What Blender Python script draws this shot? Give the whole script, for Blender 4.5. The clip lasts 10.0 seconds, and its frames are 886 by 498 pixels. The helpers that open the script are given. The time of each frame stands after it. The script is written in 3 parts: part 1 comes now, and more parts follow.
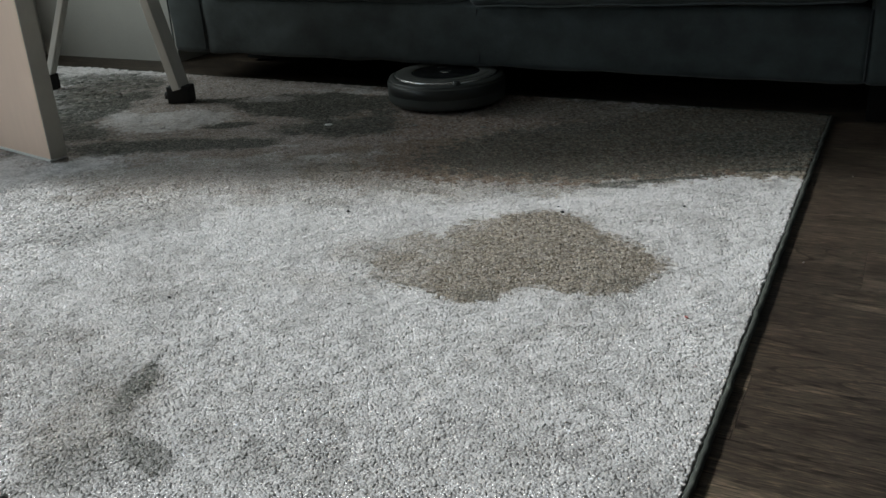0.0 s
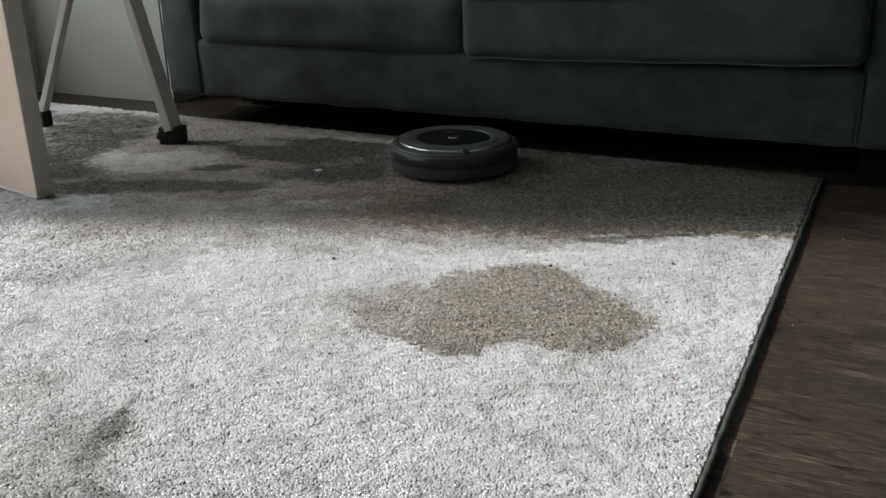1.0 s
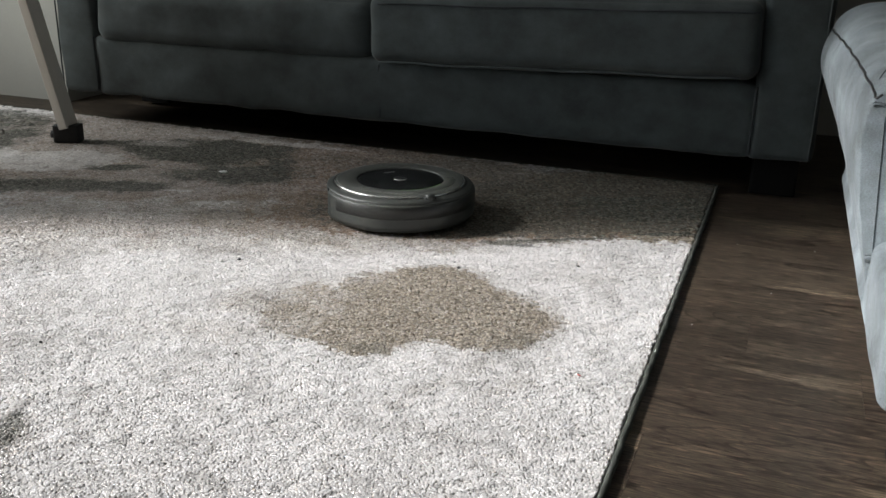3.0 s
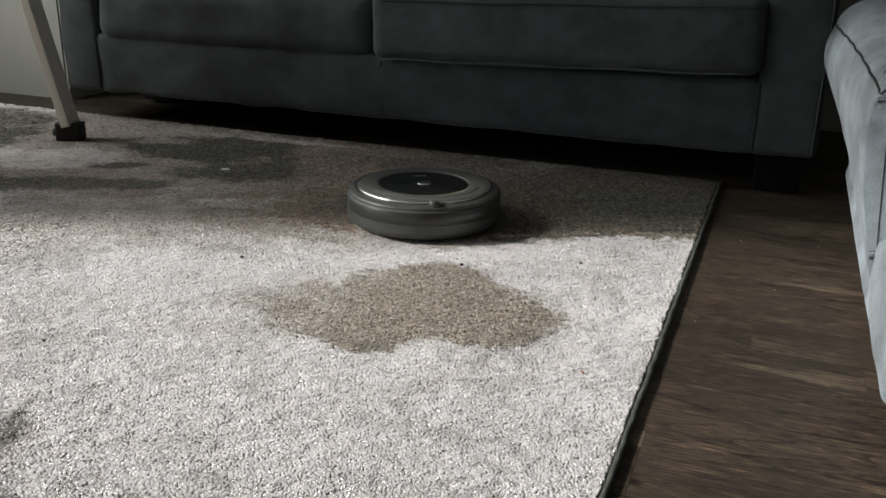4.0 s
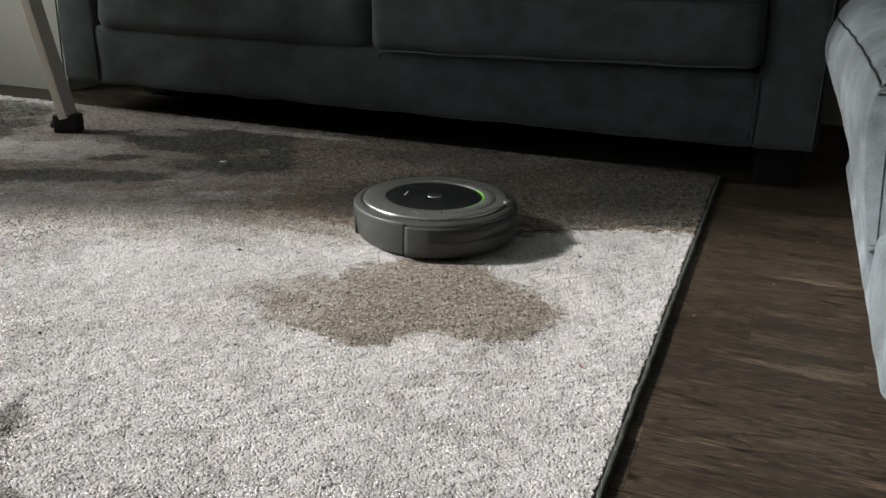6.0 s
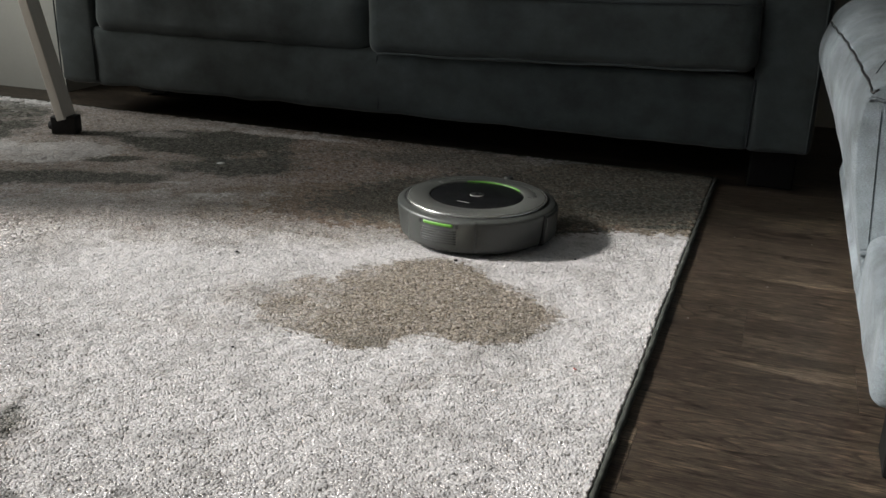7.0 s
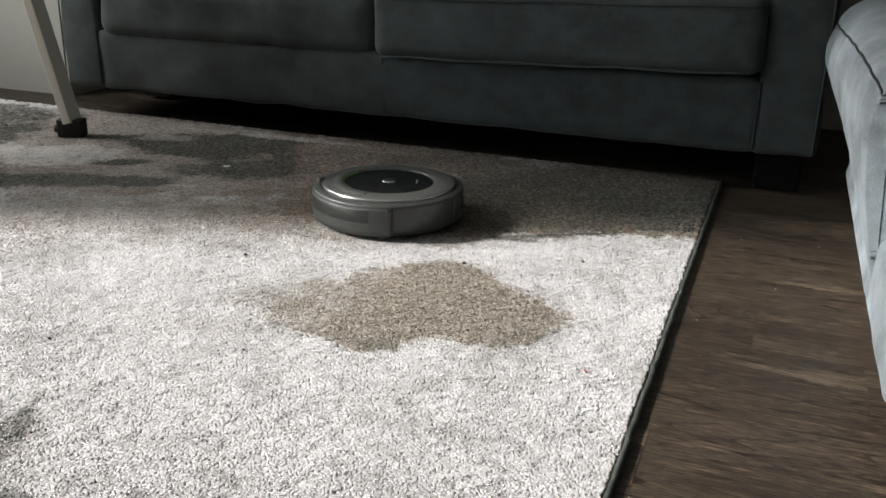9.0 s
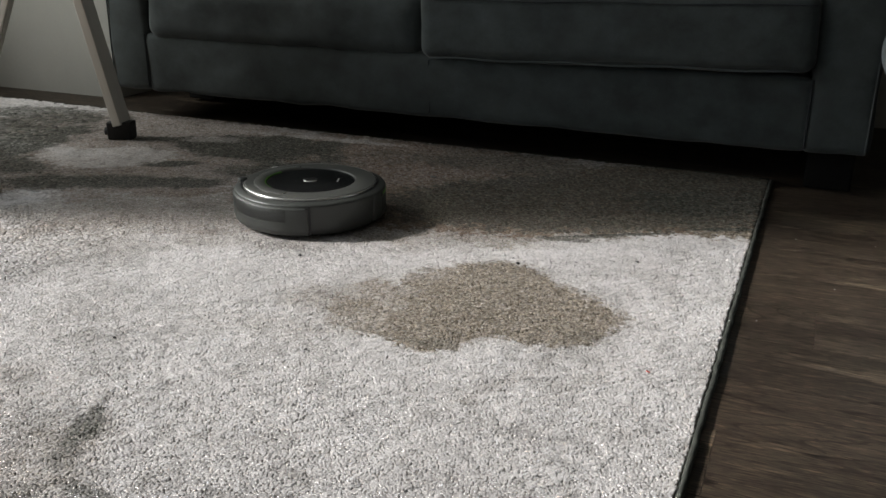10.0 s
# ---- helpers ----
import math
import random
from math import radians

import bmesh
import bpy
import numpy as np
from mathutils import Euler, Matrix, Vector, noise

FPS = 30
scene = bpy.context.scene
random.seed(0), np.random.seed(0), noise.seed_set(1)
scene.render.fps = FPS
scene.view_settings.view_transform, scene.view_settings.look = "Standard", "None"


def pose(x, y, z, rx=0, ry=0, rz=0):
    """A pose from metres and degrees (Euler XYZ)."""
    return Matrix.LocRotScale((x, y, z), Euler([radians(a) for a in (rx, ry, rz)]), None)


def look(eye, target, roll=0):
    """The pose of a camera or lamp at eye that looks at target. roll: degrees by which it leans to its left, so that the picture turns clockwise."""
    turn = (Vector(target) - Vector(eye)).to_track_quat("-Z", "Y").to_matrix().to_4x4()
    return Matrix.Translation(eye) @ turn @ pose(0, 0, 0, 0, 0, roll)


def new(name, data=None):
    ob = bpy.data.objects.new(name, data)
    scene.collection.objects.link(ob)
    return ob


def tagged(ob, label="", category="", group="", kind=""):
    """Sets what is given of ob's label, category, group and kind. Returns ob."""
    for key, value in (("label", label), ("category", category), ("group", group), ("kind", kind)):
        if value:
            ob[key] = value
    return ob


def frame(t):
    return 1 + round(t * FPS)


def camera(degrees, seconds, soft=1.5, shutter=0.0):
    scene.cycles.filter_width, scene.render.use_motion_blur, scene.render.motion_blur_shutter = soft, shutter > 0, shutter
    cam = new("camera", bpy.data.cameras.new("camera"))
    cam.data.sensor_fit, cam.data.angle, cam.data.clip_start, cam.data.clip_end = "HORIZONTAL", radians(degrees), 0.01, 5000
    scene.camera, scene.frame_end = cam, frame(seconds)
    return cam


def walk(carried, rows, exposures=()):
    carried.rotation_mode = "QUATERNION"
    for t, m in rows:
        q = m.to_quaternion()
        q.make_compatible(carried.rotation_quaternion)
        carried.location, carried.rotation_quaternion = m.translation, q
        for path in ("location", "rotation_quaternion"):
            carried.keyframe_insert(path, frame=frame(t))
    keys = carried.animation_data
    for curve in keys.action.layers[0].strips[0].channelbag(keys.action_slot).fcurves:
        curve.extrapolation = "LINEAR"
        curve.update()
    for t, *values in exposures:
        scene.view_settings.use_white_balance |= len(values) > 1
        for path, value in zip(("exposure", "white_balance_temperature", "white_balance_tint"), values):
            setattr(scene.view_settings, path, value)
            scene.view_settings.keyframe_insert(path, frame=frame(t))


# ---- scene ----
from mathutils.bvhtree import BVHTree

cam = camera(51.6, 10.0, soft=1.45)
PATH = [
    (0, (0.918, -0.219, 0.705), (0.066, 1.411, -0.082), -3.3),
    (0.5, (0.923, -0.202, 0.706), (0.067, 1.451, -0.027), -2.8),
    (1, (0.918, -0.191, 0.701), (0.067, 1.482, 0.01), -1.3),
    (1.5, (0.921, -0.192, 0.701), (0.123, 1.523, 0.05), 0.3),
    (2, (0.921, -0.197, 0.691), (0.229, 1.56, 0.034), 1.2),
    (2.5, (0.909, -0.203, 0.684), (0.252, 1.565, 0.019), 1.4),
    (4, (0.906, -0.2, 0.682), (0.244, 1.562, 0.007), 1.1),
    (4.5, (0.904, -0.203, 0.685), (0.241, 1.558, 0.006), 1.2),
    (5, (0.9, -0.201, 0.682), (0.238, 1.559, 0.002), 1.2),
    (5.5, (0.903, -0.192, 0.678), (0.241, 1.566, -0.008), 1.2),
    (7, (0.912, -0.2, 0.69), (0.258, 1.559, 0.0), 1.4),
    (7.5, (0.915, -0.206, 0.697), (0.262, 1.556, 0.012), 1.4),
    (8, (0.914, -0.203, 0.695), (0.262, 1.56, 0.013), 1.4),
    (8.5, (0.904, -0.205, 0.691), (0.252, 1.558, 0.008), 1.4),
    (9, (0.897, -0.209, 0.691), (0.242, 1.552, 0.006), 1.3),
    (9.5, (0.866, -0.221, 0.69), (0.202, 1.536, 0.004), 1.1),
    (10, (0.849, -0.232, 0.691), (0.136, 1.507, 0.006), 0.6),
]
walk(cam, [(t, look(eye, target, roll)) for t, eye, target, roll in PATH], exposures=[(0.0, 0.64, 6120, 2), (0.5, 0.82, 6170, 3), (1.0, 1.12, 6220, 4), (1.5, 1.25, 6240, 4), (2.5, 1.42, 6350, 7), (4.0, 1.07, 6540, 8), (5.5, 1.02, 6580, 8), (7.0, 1.02, 6580, 8), (7.5, 1.30, 6540, 8), (8.5, 1.41, 6540, 8), (9.0, 1.41, 6540, 8), (10.0, 0.92, 6580, 8)])

# ---- light ----
world = bpy.data.worlds.new("overcast_sky")
scene.world = world
world.use_nodes = True
wn = world.node_tree.nodes
sky = wn.new("ShaderNodeTexSky")
sky.sky_type = "NISHITA"
sky.sun_disc = False
SUN_UP = radians(31)
sky.sun_elevation, sky.sun_rotation = SUN_UP, radians(-110.8)
world.node_tree.links.new(sky.outputs[0], wn["Background"].inputs[0])
wn["Background"].inputs[1].default_value = 0.06

WIN_Y0, WIN_Y1, WIN_Z0, WIN_Z1 = -1.6, 0.69, 0.12, 2.80   # glazed opening in the west wall
WEST = -2.45


def sun_light():
    lamp = bpy.data.lights.new("hazy_sun", "SUN")
    lamp.energy, lamp.angle, lamp.color = 2.4, radians(5), (1.0, 0.972, 0.948)
    ob = new("hazy_sun", lamp)
    away = Vector((-0.935 * math.cos(SUN_UP), -0.355 * math.cos(SUN_UP), math.sin(SUN_UP)))
    ob.matrix_world = look(away * 20, (0, 0, 0))


sun_light()


FILL_WIN = (1.20, 2.38, 0.55, 2.3)   # an added, unseen window for fill light: y from, y to, z from, z to


def opening_light(y0, y1, z0, z1, watts, colour):
    lamp = bpy.data.lights.new("sky_and_fill_lamp", "AREA")
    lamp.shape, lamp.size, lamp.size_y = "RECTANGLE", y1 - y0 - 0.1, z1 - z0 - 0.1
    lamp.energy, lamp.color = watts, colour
    ob = new("sky_and_fill_lamp", lamp)
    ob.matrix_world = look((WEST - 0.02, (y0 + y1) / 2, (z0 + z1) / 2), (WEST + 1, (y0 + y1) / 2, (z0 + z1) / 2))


opening_light(WIN_Y0, WIN_Y1, WIN_Z0, WIN_Z1, 9.5, (0.86, 0.94, 1.0))
opening_light(*FILL_WIN, 15, (0.95, 0.975, 0.95))   # added fill lamp for the dim sofa corner, on the room side of the curtain


# ---- materials ----
def nodes_of(name):
    m = bpy.data.materials.new(name)
    m.use_nodes = True
    return m, m.node_tree.nodes, m.node_tree.links, m.node_tree.nodes["Principled BSDF"]


def noise_node(n, l, scale, detail=4, rough=0.6, stretch=(1, 1, 1), coords="Object"):
    tc = n.new("ShaderNodeTexCoord")
    mp = n.new("ShaderNodeMapping")
    mp.inputs["Scale"].default_value = stretch
    t = n.new("ShaderNodeTexNoise")
    t.inputs["Scale"].default_value, t.inputs["Detail"].default_value, t.inputs["Roughness"].default_value = scale, detail, rough
    l.new(tc.outputs[coords], mp.inputs[0])
    l.new(mp.outputs[0], t.inputs["Vector"])
    return t


def ramp(n, l, src, stops):
    r = n.new("ShaderNodeValToRGB")
    while len(r.color_ramp.elements) < len(stops):
        r.color_ramp.elements.new(0.5)
    for e, (p, c) in zip(r.color_ramp.elements, stops):
        e.position, e.color = p, (*c, 1)
    l.new(src, r.inputs[0])
    return r


def mix(n, l, fac, a, b, mode="MIX"):
    m = n.new("ShaderNodeMix")
    m.data_type, m.blend_type = "RGBA", mode
    for sock, v in ((m.inputs[0], fac), (m.inputs[6], a), (m.inputs[7], b)):
        if isinstance(v, (int, float)):
            sock.default_value = v
        elif isinstance(v, tuple):
            sock.default_value = (*v, 1)
        else:
            l.new(v, sock)
    return m.outputs[2]


def bump(n, l, src, strength, dist):
    b = n.new("ShaderNodeBump")
    b.inputs["Strength"].default_value, b.inputs["Distance"].default_value = strength, dist
    l.new(src, b.inputs["Height"])
    return b.outputs[0]


def scaled(c, k):
    return tuple(min(1, v * k) for v in c)


def surface(name, colour, rough=0.5, metal=0.0, vary=0.15, coarse=6, fine=120, relief=0.1, dist=0.001, stretch=(1, 1, 1), sheen=0.0):
    """A plain surface with blotches, grain and fine relief."""
    m, n, l, p = nodes_of(name)
    a = noise_node(n, l, coarse, 5, 0.6, stretch)
    b = noise_node(n, l, fine, 3, 0.6, stretch)
    big = ramp(n, l, a.outputs[0], [(0.3, scaled(colour, 1 - vary)), (0.7, scaled(colour, 1 + vary))])
    small = ramp(n, l, b.outputs[0], [(0.25, (1 - vary,) * 3), (0.75, (1.0,) * 3)])
    l.new(mix(n, l, 1.0, big.outputs[0], small.outputs[0], "MULTIPLY"), p.inputs["Base Color"])
    rr = n.new("ShaderNodeMapRange")
    rr.inputs[3].default_value, rr.inputs[4].default_value = max(0.03, rough - 0.08), min(1, rough + 0.08)
    l.new(a.outputs[0], rr.inputs[0])
    l.new(rr.outputs[0], p.inputs["Roughness"])
    p.inputs["Metallic"].default_value = metal
    if sheen:
        p.inputs["Sheen Weight"].default_value = sheen
        p.inputs["Sheen Roughness"].default_value = 0.4
    if relief:
        l.new(bump(n, l, b.outputs[0], relief, dist), p.inputs["Normal"])
    return m


def velvet(name, colour, thread=420, press=0.25, depth=0.0008, streaky=1.0):
    """Brushed microfibre: nap marks at hand size, weave at thread size."""
    m, n, l, p = nodes_of(name)
    nap = noise_node(n, l, 5, 6, 0.65, (1, 1, 1.4))
    blot = noise_node(n, l, 17, 3, 0.6)
    weave = noise_node(n, l, thread, 2, 0.7, (1, 1, 3))
    c1 = ramp(n, l, nap.outputs[0], [(0.32, scaled(colour, 1 - 0.28 * streaky)), (0.5, colour), (0.7, scaled(colour, 1 + 0.3 * streaky))])
    c2 = ramp(n, l, blot.outputs[0], [(0.35, (0.78,) * 3), (0.62, (1.0,) * 3)])
    c3 = ramp(n, l, weave.outputs[0], [(0.3, (1 - 0.25 * streaky,) * 3), (0.7, (1.0,) * 3)])
    c = mix(n, l, 1.0, c1.outputs[0], c2.outputs[0], "MULTIPLY")
    l.new(mix(n, l, 1.0, c, c3.outputs[0], "MULTIPLY"), p.inputs["Base Color"])
    p.inputs["Roughness"].default_value = 0.9
    p.inputs["Sheen Weight"].default_value = 0.12
    p.inputs["Sheen Roughness"].default_value = 0.45
    l.new(bump(n, l, weave.outputs[0], press, depth), p.inputs["Normal"])
    return m


def pile_material():
    """Cut-pile wool; the dye attributes say how much brown, grey and rust each tuft took, grey and rust with shade
    mixed in.
    """
    m, n, l, p = nodes_of("wool_pile")

    def dye(name):
        a = n.new("ShaderNodeAttribute")
        a.attribute_name = name
        return a.outputs["Fac"]
    geo = n.new("ShaderNodeNewGeometry")
    cream = ramp(n, l, geo.outputs["Random Per Island"], [(0.0, (0.52, 0.496, 0.494)), (0.12, (0.64, 0.610, 0.608)), (0.6, (0.69, 0.658, 0.656)), (1.0, (0.73, 0.697, 0.695))])
    brown = ramp(n, l, geo.outputs["Random Per Island"], [(0.0, (0.085, 0.070, 0.053)), (0.2, (0.155, 0.129, 0.101)), (0.6, (0.220, 0.186, 0.148)), (1.0, (0.39, 0.336, 0.274))])
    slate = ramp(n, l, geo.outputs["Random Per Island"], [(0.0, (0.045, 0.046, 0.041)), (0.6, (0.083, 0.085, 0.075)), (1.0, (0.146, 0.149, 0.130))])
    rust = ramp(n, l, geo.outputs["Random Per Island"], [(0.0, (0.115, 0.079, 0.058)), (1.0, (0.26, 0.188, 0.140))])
    dull_cream = ramp(n, l, geo.outputs["Random Per Island"], [(0.0, (0.30, 0.285, 0.28)), (1.0, (0.52, 0.495, 0.485))])
    pale = mix(n, l, dye("clump_shade_and_tone"), cream.outputs[0], dull_cream.outputs[0])
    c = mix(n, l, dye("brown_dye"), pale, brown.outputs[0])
    c = mix(n, l, dye("rust_dye_shade"), c, rust.outputs[0])
    c = mix(n, l, dye("slate_dye_shade"), c, slate.outputs[0])
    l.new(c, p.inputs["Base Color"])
    # loose fibres scatter light, so a tuft shades softer than its outline
    lift = n.new("ShaderNodeVectorMath")
    lift.operation = "MULTIPLY_ADD"
    lift.inputs[1].default_value, lift.inputs[2].default_value = (0.32, 0.32, 0.32), (0, 0, 0.72)
    unit = n.new("ShaderNodeVectorMath")
    unit.operation = "NORMALIZE"
    l.new(geo.outputs["Normal"], lift.inputs[0])
    l.new(lift.outputs[0], unit.inputs[0])
    l.new(unit.outputs[0], p.inputs["Normal"])
    p.inputs["Roughness"].default_value = 0.95
    p.inputs["Specular IOR Level"].default_value = 0.1
    p.inputs["Subsurface Weight"].default_value = 0.4
    p.inputs["Subsurface Radius"].default_value = (1.0, 0.92, 0.84)
    p.inputs["Subsurface Scale"].default_value = 0.004
    return m


def wood_material():
    m, n, l, p = nodes_of("dark_plank_wood")
    info = n.new("ShaderNodeObjectInfo")
    tc = n.new("ShaderNodeTexCoord")
    off = n.new("ShaderNodeVectorMath")
    off.operation = "MULTIPLY_ADD"
    comb = n.new("ShaderNodeCombineXYZ")
    for i in range(3):
        l.new(info.outputs["Random"], comb.inputs[i])
    l.new(comb.outputs[0], off.inputs[0])
    off.inputs[1].default_value = (37, 53, 11)
    l.new(tc.outputs["Object"], off.inputs[2])

    def grain(scale, stretch, detail, dist=0.0):
        mp = n.new("ShaderNodeMapping")
        mp.inputs["Scale"].default_value = stretch
        t = n.new("ShaderNodeTexNoise")
        t.inputs["Scale"].default_value, t.inputs["Detail"].default_value = scale, detail
        t.inputs["Distortion"].default_value = dist
        l.new(off.outputs[0], mp.inputs[0])
        l.new(mp.outputs[0], t.inputs["Vector"])
        return t.outputs[0]
    field = grain(1.0, (0.9, 7.5, 1), 2, 0.35)
    broad = grain(1.0, (1.6, 11, 1), 3, 0.6)
    fine = grain(1.0, (19, 160, 1), 5, 1.1)
    pores = grain(1.0, (36, 400, 1), 3, 0.5)
    knot = grain(1.0, (4.5, 19, 1), 4, 2.6)
    base = ramp(n, l, broad, [(0.30, (0.031, 0.0242, 0.0193)), (0.48, (0.042, 0.0332, 0.0262)), (0.62, (0.053, 0.0424, 0.033)), (0.70, (0.108, 0.086, 0.065))])
    # growth rings: the contours of a slow field, each with one hard dark edge
    times = n.new("ShaderNodeMath")
    times.operation = "MULTIPLY"
    times.inputs[1].default_value = 17.0
    part_of = n.new("ShaderNodeMath")
    part_of.operation = "FRACT"
    l.new(field, times.inputs[0])
    l.new(times.outputs[0], part_of.inputs[0])
    rings = ramp(n, l, part_of.outputs[0], [(0.0, (1.16, 1.15, 1.13)), (0.45, (1.03, 1.03, 1.02)), (0.88, (0.94, 0.93, 0.92)), (0.95, (0.36, 0.34, 0.33)), (1.0, (0.60, 0.58, 0.57))])
    streak = ramp(n, l, fine, [(0.36, (0.48, 0.46, 0.45)), (0.42, (0.92, 0.92, 0.92)), (0.57, (1.06, 1.05, 1.04)), (0.62, (1.75, 1.68, 1.58))])
    thin = ramp(n, l, pores, [(0.38, (0.38, 0.36, 0.35)), (0.43, (0.98, 0.98, 0.98)), (0.57, (1.05, 1.05, 1.04)), (0.61, (1.65, 1.60, 1.52))])
    dark = ramp(n, l, knot, [(0.27, (0.28, 0.26, 0.25)), (0.34, (1.0, 1.0, 1.0))])
    tone = ramp(n, l, info.outputs["Random"], [(0.0, (0.72, 0.72, 0.72)), (1.0, (1.04, 1.02, 1.0))])
    c = mix(n, l, 1.0, base.outputs[0], streak.outputs[0], "MULTIPLY")
    c = mix(n, l, 1.0, c, dark.outputs[0], "MULTIPLY")
    c = mix(n, l, 1.0, c, thin.outputs[0], "MULTIPLY")
    c = mix(n, l, 1.0, c, rings.outputs[0], "MULTIPLY")
    l.new(mix(n, l, 1.0, c, tone.outputs[0], "MULTIPLY"), p.inputs["Base Color"])
    p.inputs["Roughness"].default_value = 0.5
    p.inputs["Specular IOR Level"].default_value = 0.22
    l.new(bump(n, l, fine, 0.25, 0.0008), p.inputs["Normal"])
    return m


M_WALL = surface("matt_wall_paint", (0.33, 0.325, 0.30), 0.9, vary=0.06, coarse=3, fine=90, relief=0.15)
M_CEIL = surface("ceiling_paint", (0.55, 0.55, 0.54), 0.9, vary=0.04, coarse=3, fine=90, relief=0.1)
M_WOOD = wood_material()
M_GAP = surface("joint_dark", (0.028, 0.023, 0.019), 0.8)
M_PILE = pile_material()
M_BACK = surface("jute_backing", (0.34, 0.32, 0.29), 0.95, vary=0.25, coarse=20, fine=300, relief=0.4)
M_BIND = surface("rug_binding_cloth", (0.045, 0.050, 0.042), 0.9, vary=0.3, coarse=30, fine=500, relief=0.5)
# one fabric in two tones: sofa darkened as shaded, armchair lightened as sunlit
M_SOFA = velvet("grey_blue_microfibre_shaded", (0.055, 0.068, 0.070), streaky=1.35)
M_CHAIR = velvet("grey_blue_microfibre_sunlit", (0.225, 0.264, 0.293), 330, 1.0, 0.0025, 2.0)
M_PIPE = surface("sofa_piping", (0.066, 0.078, 0.083), 0.9, vary=0.2, fine=500, relief=0.3)
M_WELT = surface("welt_cord", (0.030, 0.035, 0.040), 0.9, vary=0.2, fine=500, relief=0.3)
M_BLACK = surface("black_plastic", (0.012, 0.012, 0.013), 0.45, vary=0.2)
M_LEG = surface("black_stained_leg", (0.007, 0.0065, 0.006), 0.75, vary=0.2)
M_LEG.node_tree.nodes["Principled BSDF"].inputs["Specular IOR Level"].default_value = 0.12
M_RUBBER = surface("black_rubber", (0.016, 0.016, 0.017), 0.8, vary=0.3, relief=0.3)
M_ALU = surface("brushed_aluminium", (0.66, 0.64, 0.60), 0.5, 0.2, vary=0.12, fine=260, relief=0.1, stretch=(1, 1, 0.05))
M_BEIGE = surface("beige_laminate", (0.80, 0.62, 0.50), 0.5, vary=0.05, coarse=4, fine=60, relief=0.05, stretch=(1, 1, 0.2))
M_EDGE = surface("panel_edge_band", (0.40, 0.38, 0.33), 0.6, vary=0.06, relief=0.05)
M_WHITE = surface("white_frame_paint", (0.78, 0.78, 0.76), 0.4, vary=0.04, relief=0.05)
M_GREYP = surface("grey_satin_plastic", (0.048, 0.052, 0.049), 0.42, vary=0.12, coarse=14, fine=400, relief=0.06)
M_DARKP = surface("dark_satin_plastic", (0.022, 0.024, 0.023), 0.38, vary=0.12, coarse=14, fine=400, relief=0.06)
M_RING = surface("silver_satin_ring", (0.115, 0.119, 0.112), 0.42, 0.35, vary=0.06, coarse=10, fine=500, relief=0.04)
M_LIP = surface("polished_lip", (0.62, 0.62, 0.60), 0.22, 0.9, vary=0.05, relief=0.0)
M_DISC = surface("gloss_black_disc", (0.008, 0.008, 0.009), 0.22, vary=0.2, relief=0.0)
M_CHROME = surface("button_metal", (0.72, 0.72, 0.70), 0.22, 1.0, vary=0.05, relief=0.0)
M_GREEN = surface("green_plastic", (0.13, 0.36, 0.045), 0.4, vary=0.1, relief=0.0)
M_GLASS, gn, gl, gp = nodes_of("clear_glass")
gp.inputs["Transmission Weight"].default_value, gp.inputs["Roughness"].default_value, gp.inputs["IOR"].default_value = 1.0, 0.0, 1.05
M_MARK = surface("pale_print", (0.24, 0.24, 0.235), 0.6, vary=0.05, relief=0.0)


# ---- building helpers ----
def part(name, bm, material, parent, label="", smooth=True, m=None):
    me = bpy.data.meshes.new(name)
    bmesh.ops.recalc_face_normals(bm, faces=bm.faces)
    for f in bm.faces:
        f.smooth = smooth
    bm.to_mesh(me)
    bm.free()
    me.materials.append(material)
    ob = new(name, me)
    if m is not None:
        ob.matrix_basis = m
    if parent:
        ob.parent = parent
    if label:
        ob["label"] = label
    return ob


def thing(name, m, label, category, group="", kind=""):
    return_ob = new(name)
    return_ob.empty_display_size = 0.05
    return_ob.matrix_basis = m
    return tagged(return_ob, label, category, group, kind)


def box(x0, x1, y0, y1, z0, z1, bevel=0.0, seg=2, bm=None):
    out = bm or bmesh.new()
    r = bmesh.ops.create_cube(out, size=1)
    for v in r["verts"]:
        v.co = Vector(((x0 + x1) / 2 + v.co.x * (x1 - x0), (y0 + y1) / 2 + v.co.y * (y1 - y0), (z0 + z1) / 2 + v.co.z * (z1 - z0)))
    if bevel:
        edges = list({e for v in r["verts"] for e in v.link_edges})
        bmesh.ops.bevel(out, geom=edges, offset=bevel, segments=seg, affect="EDGES", profile=0.6)
    return out


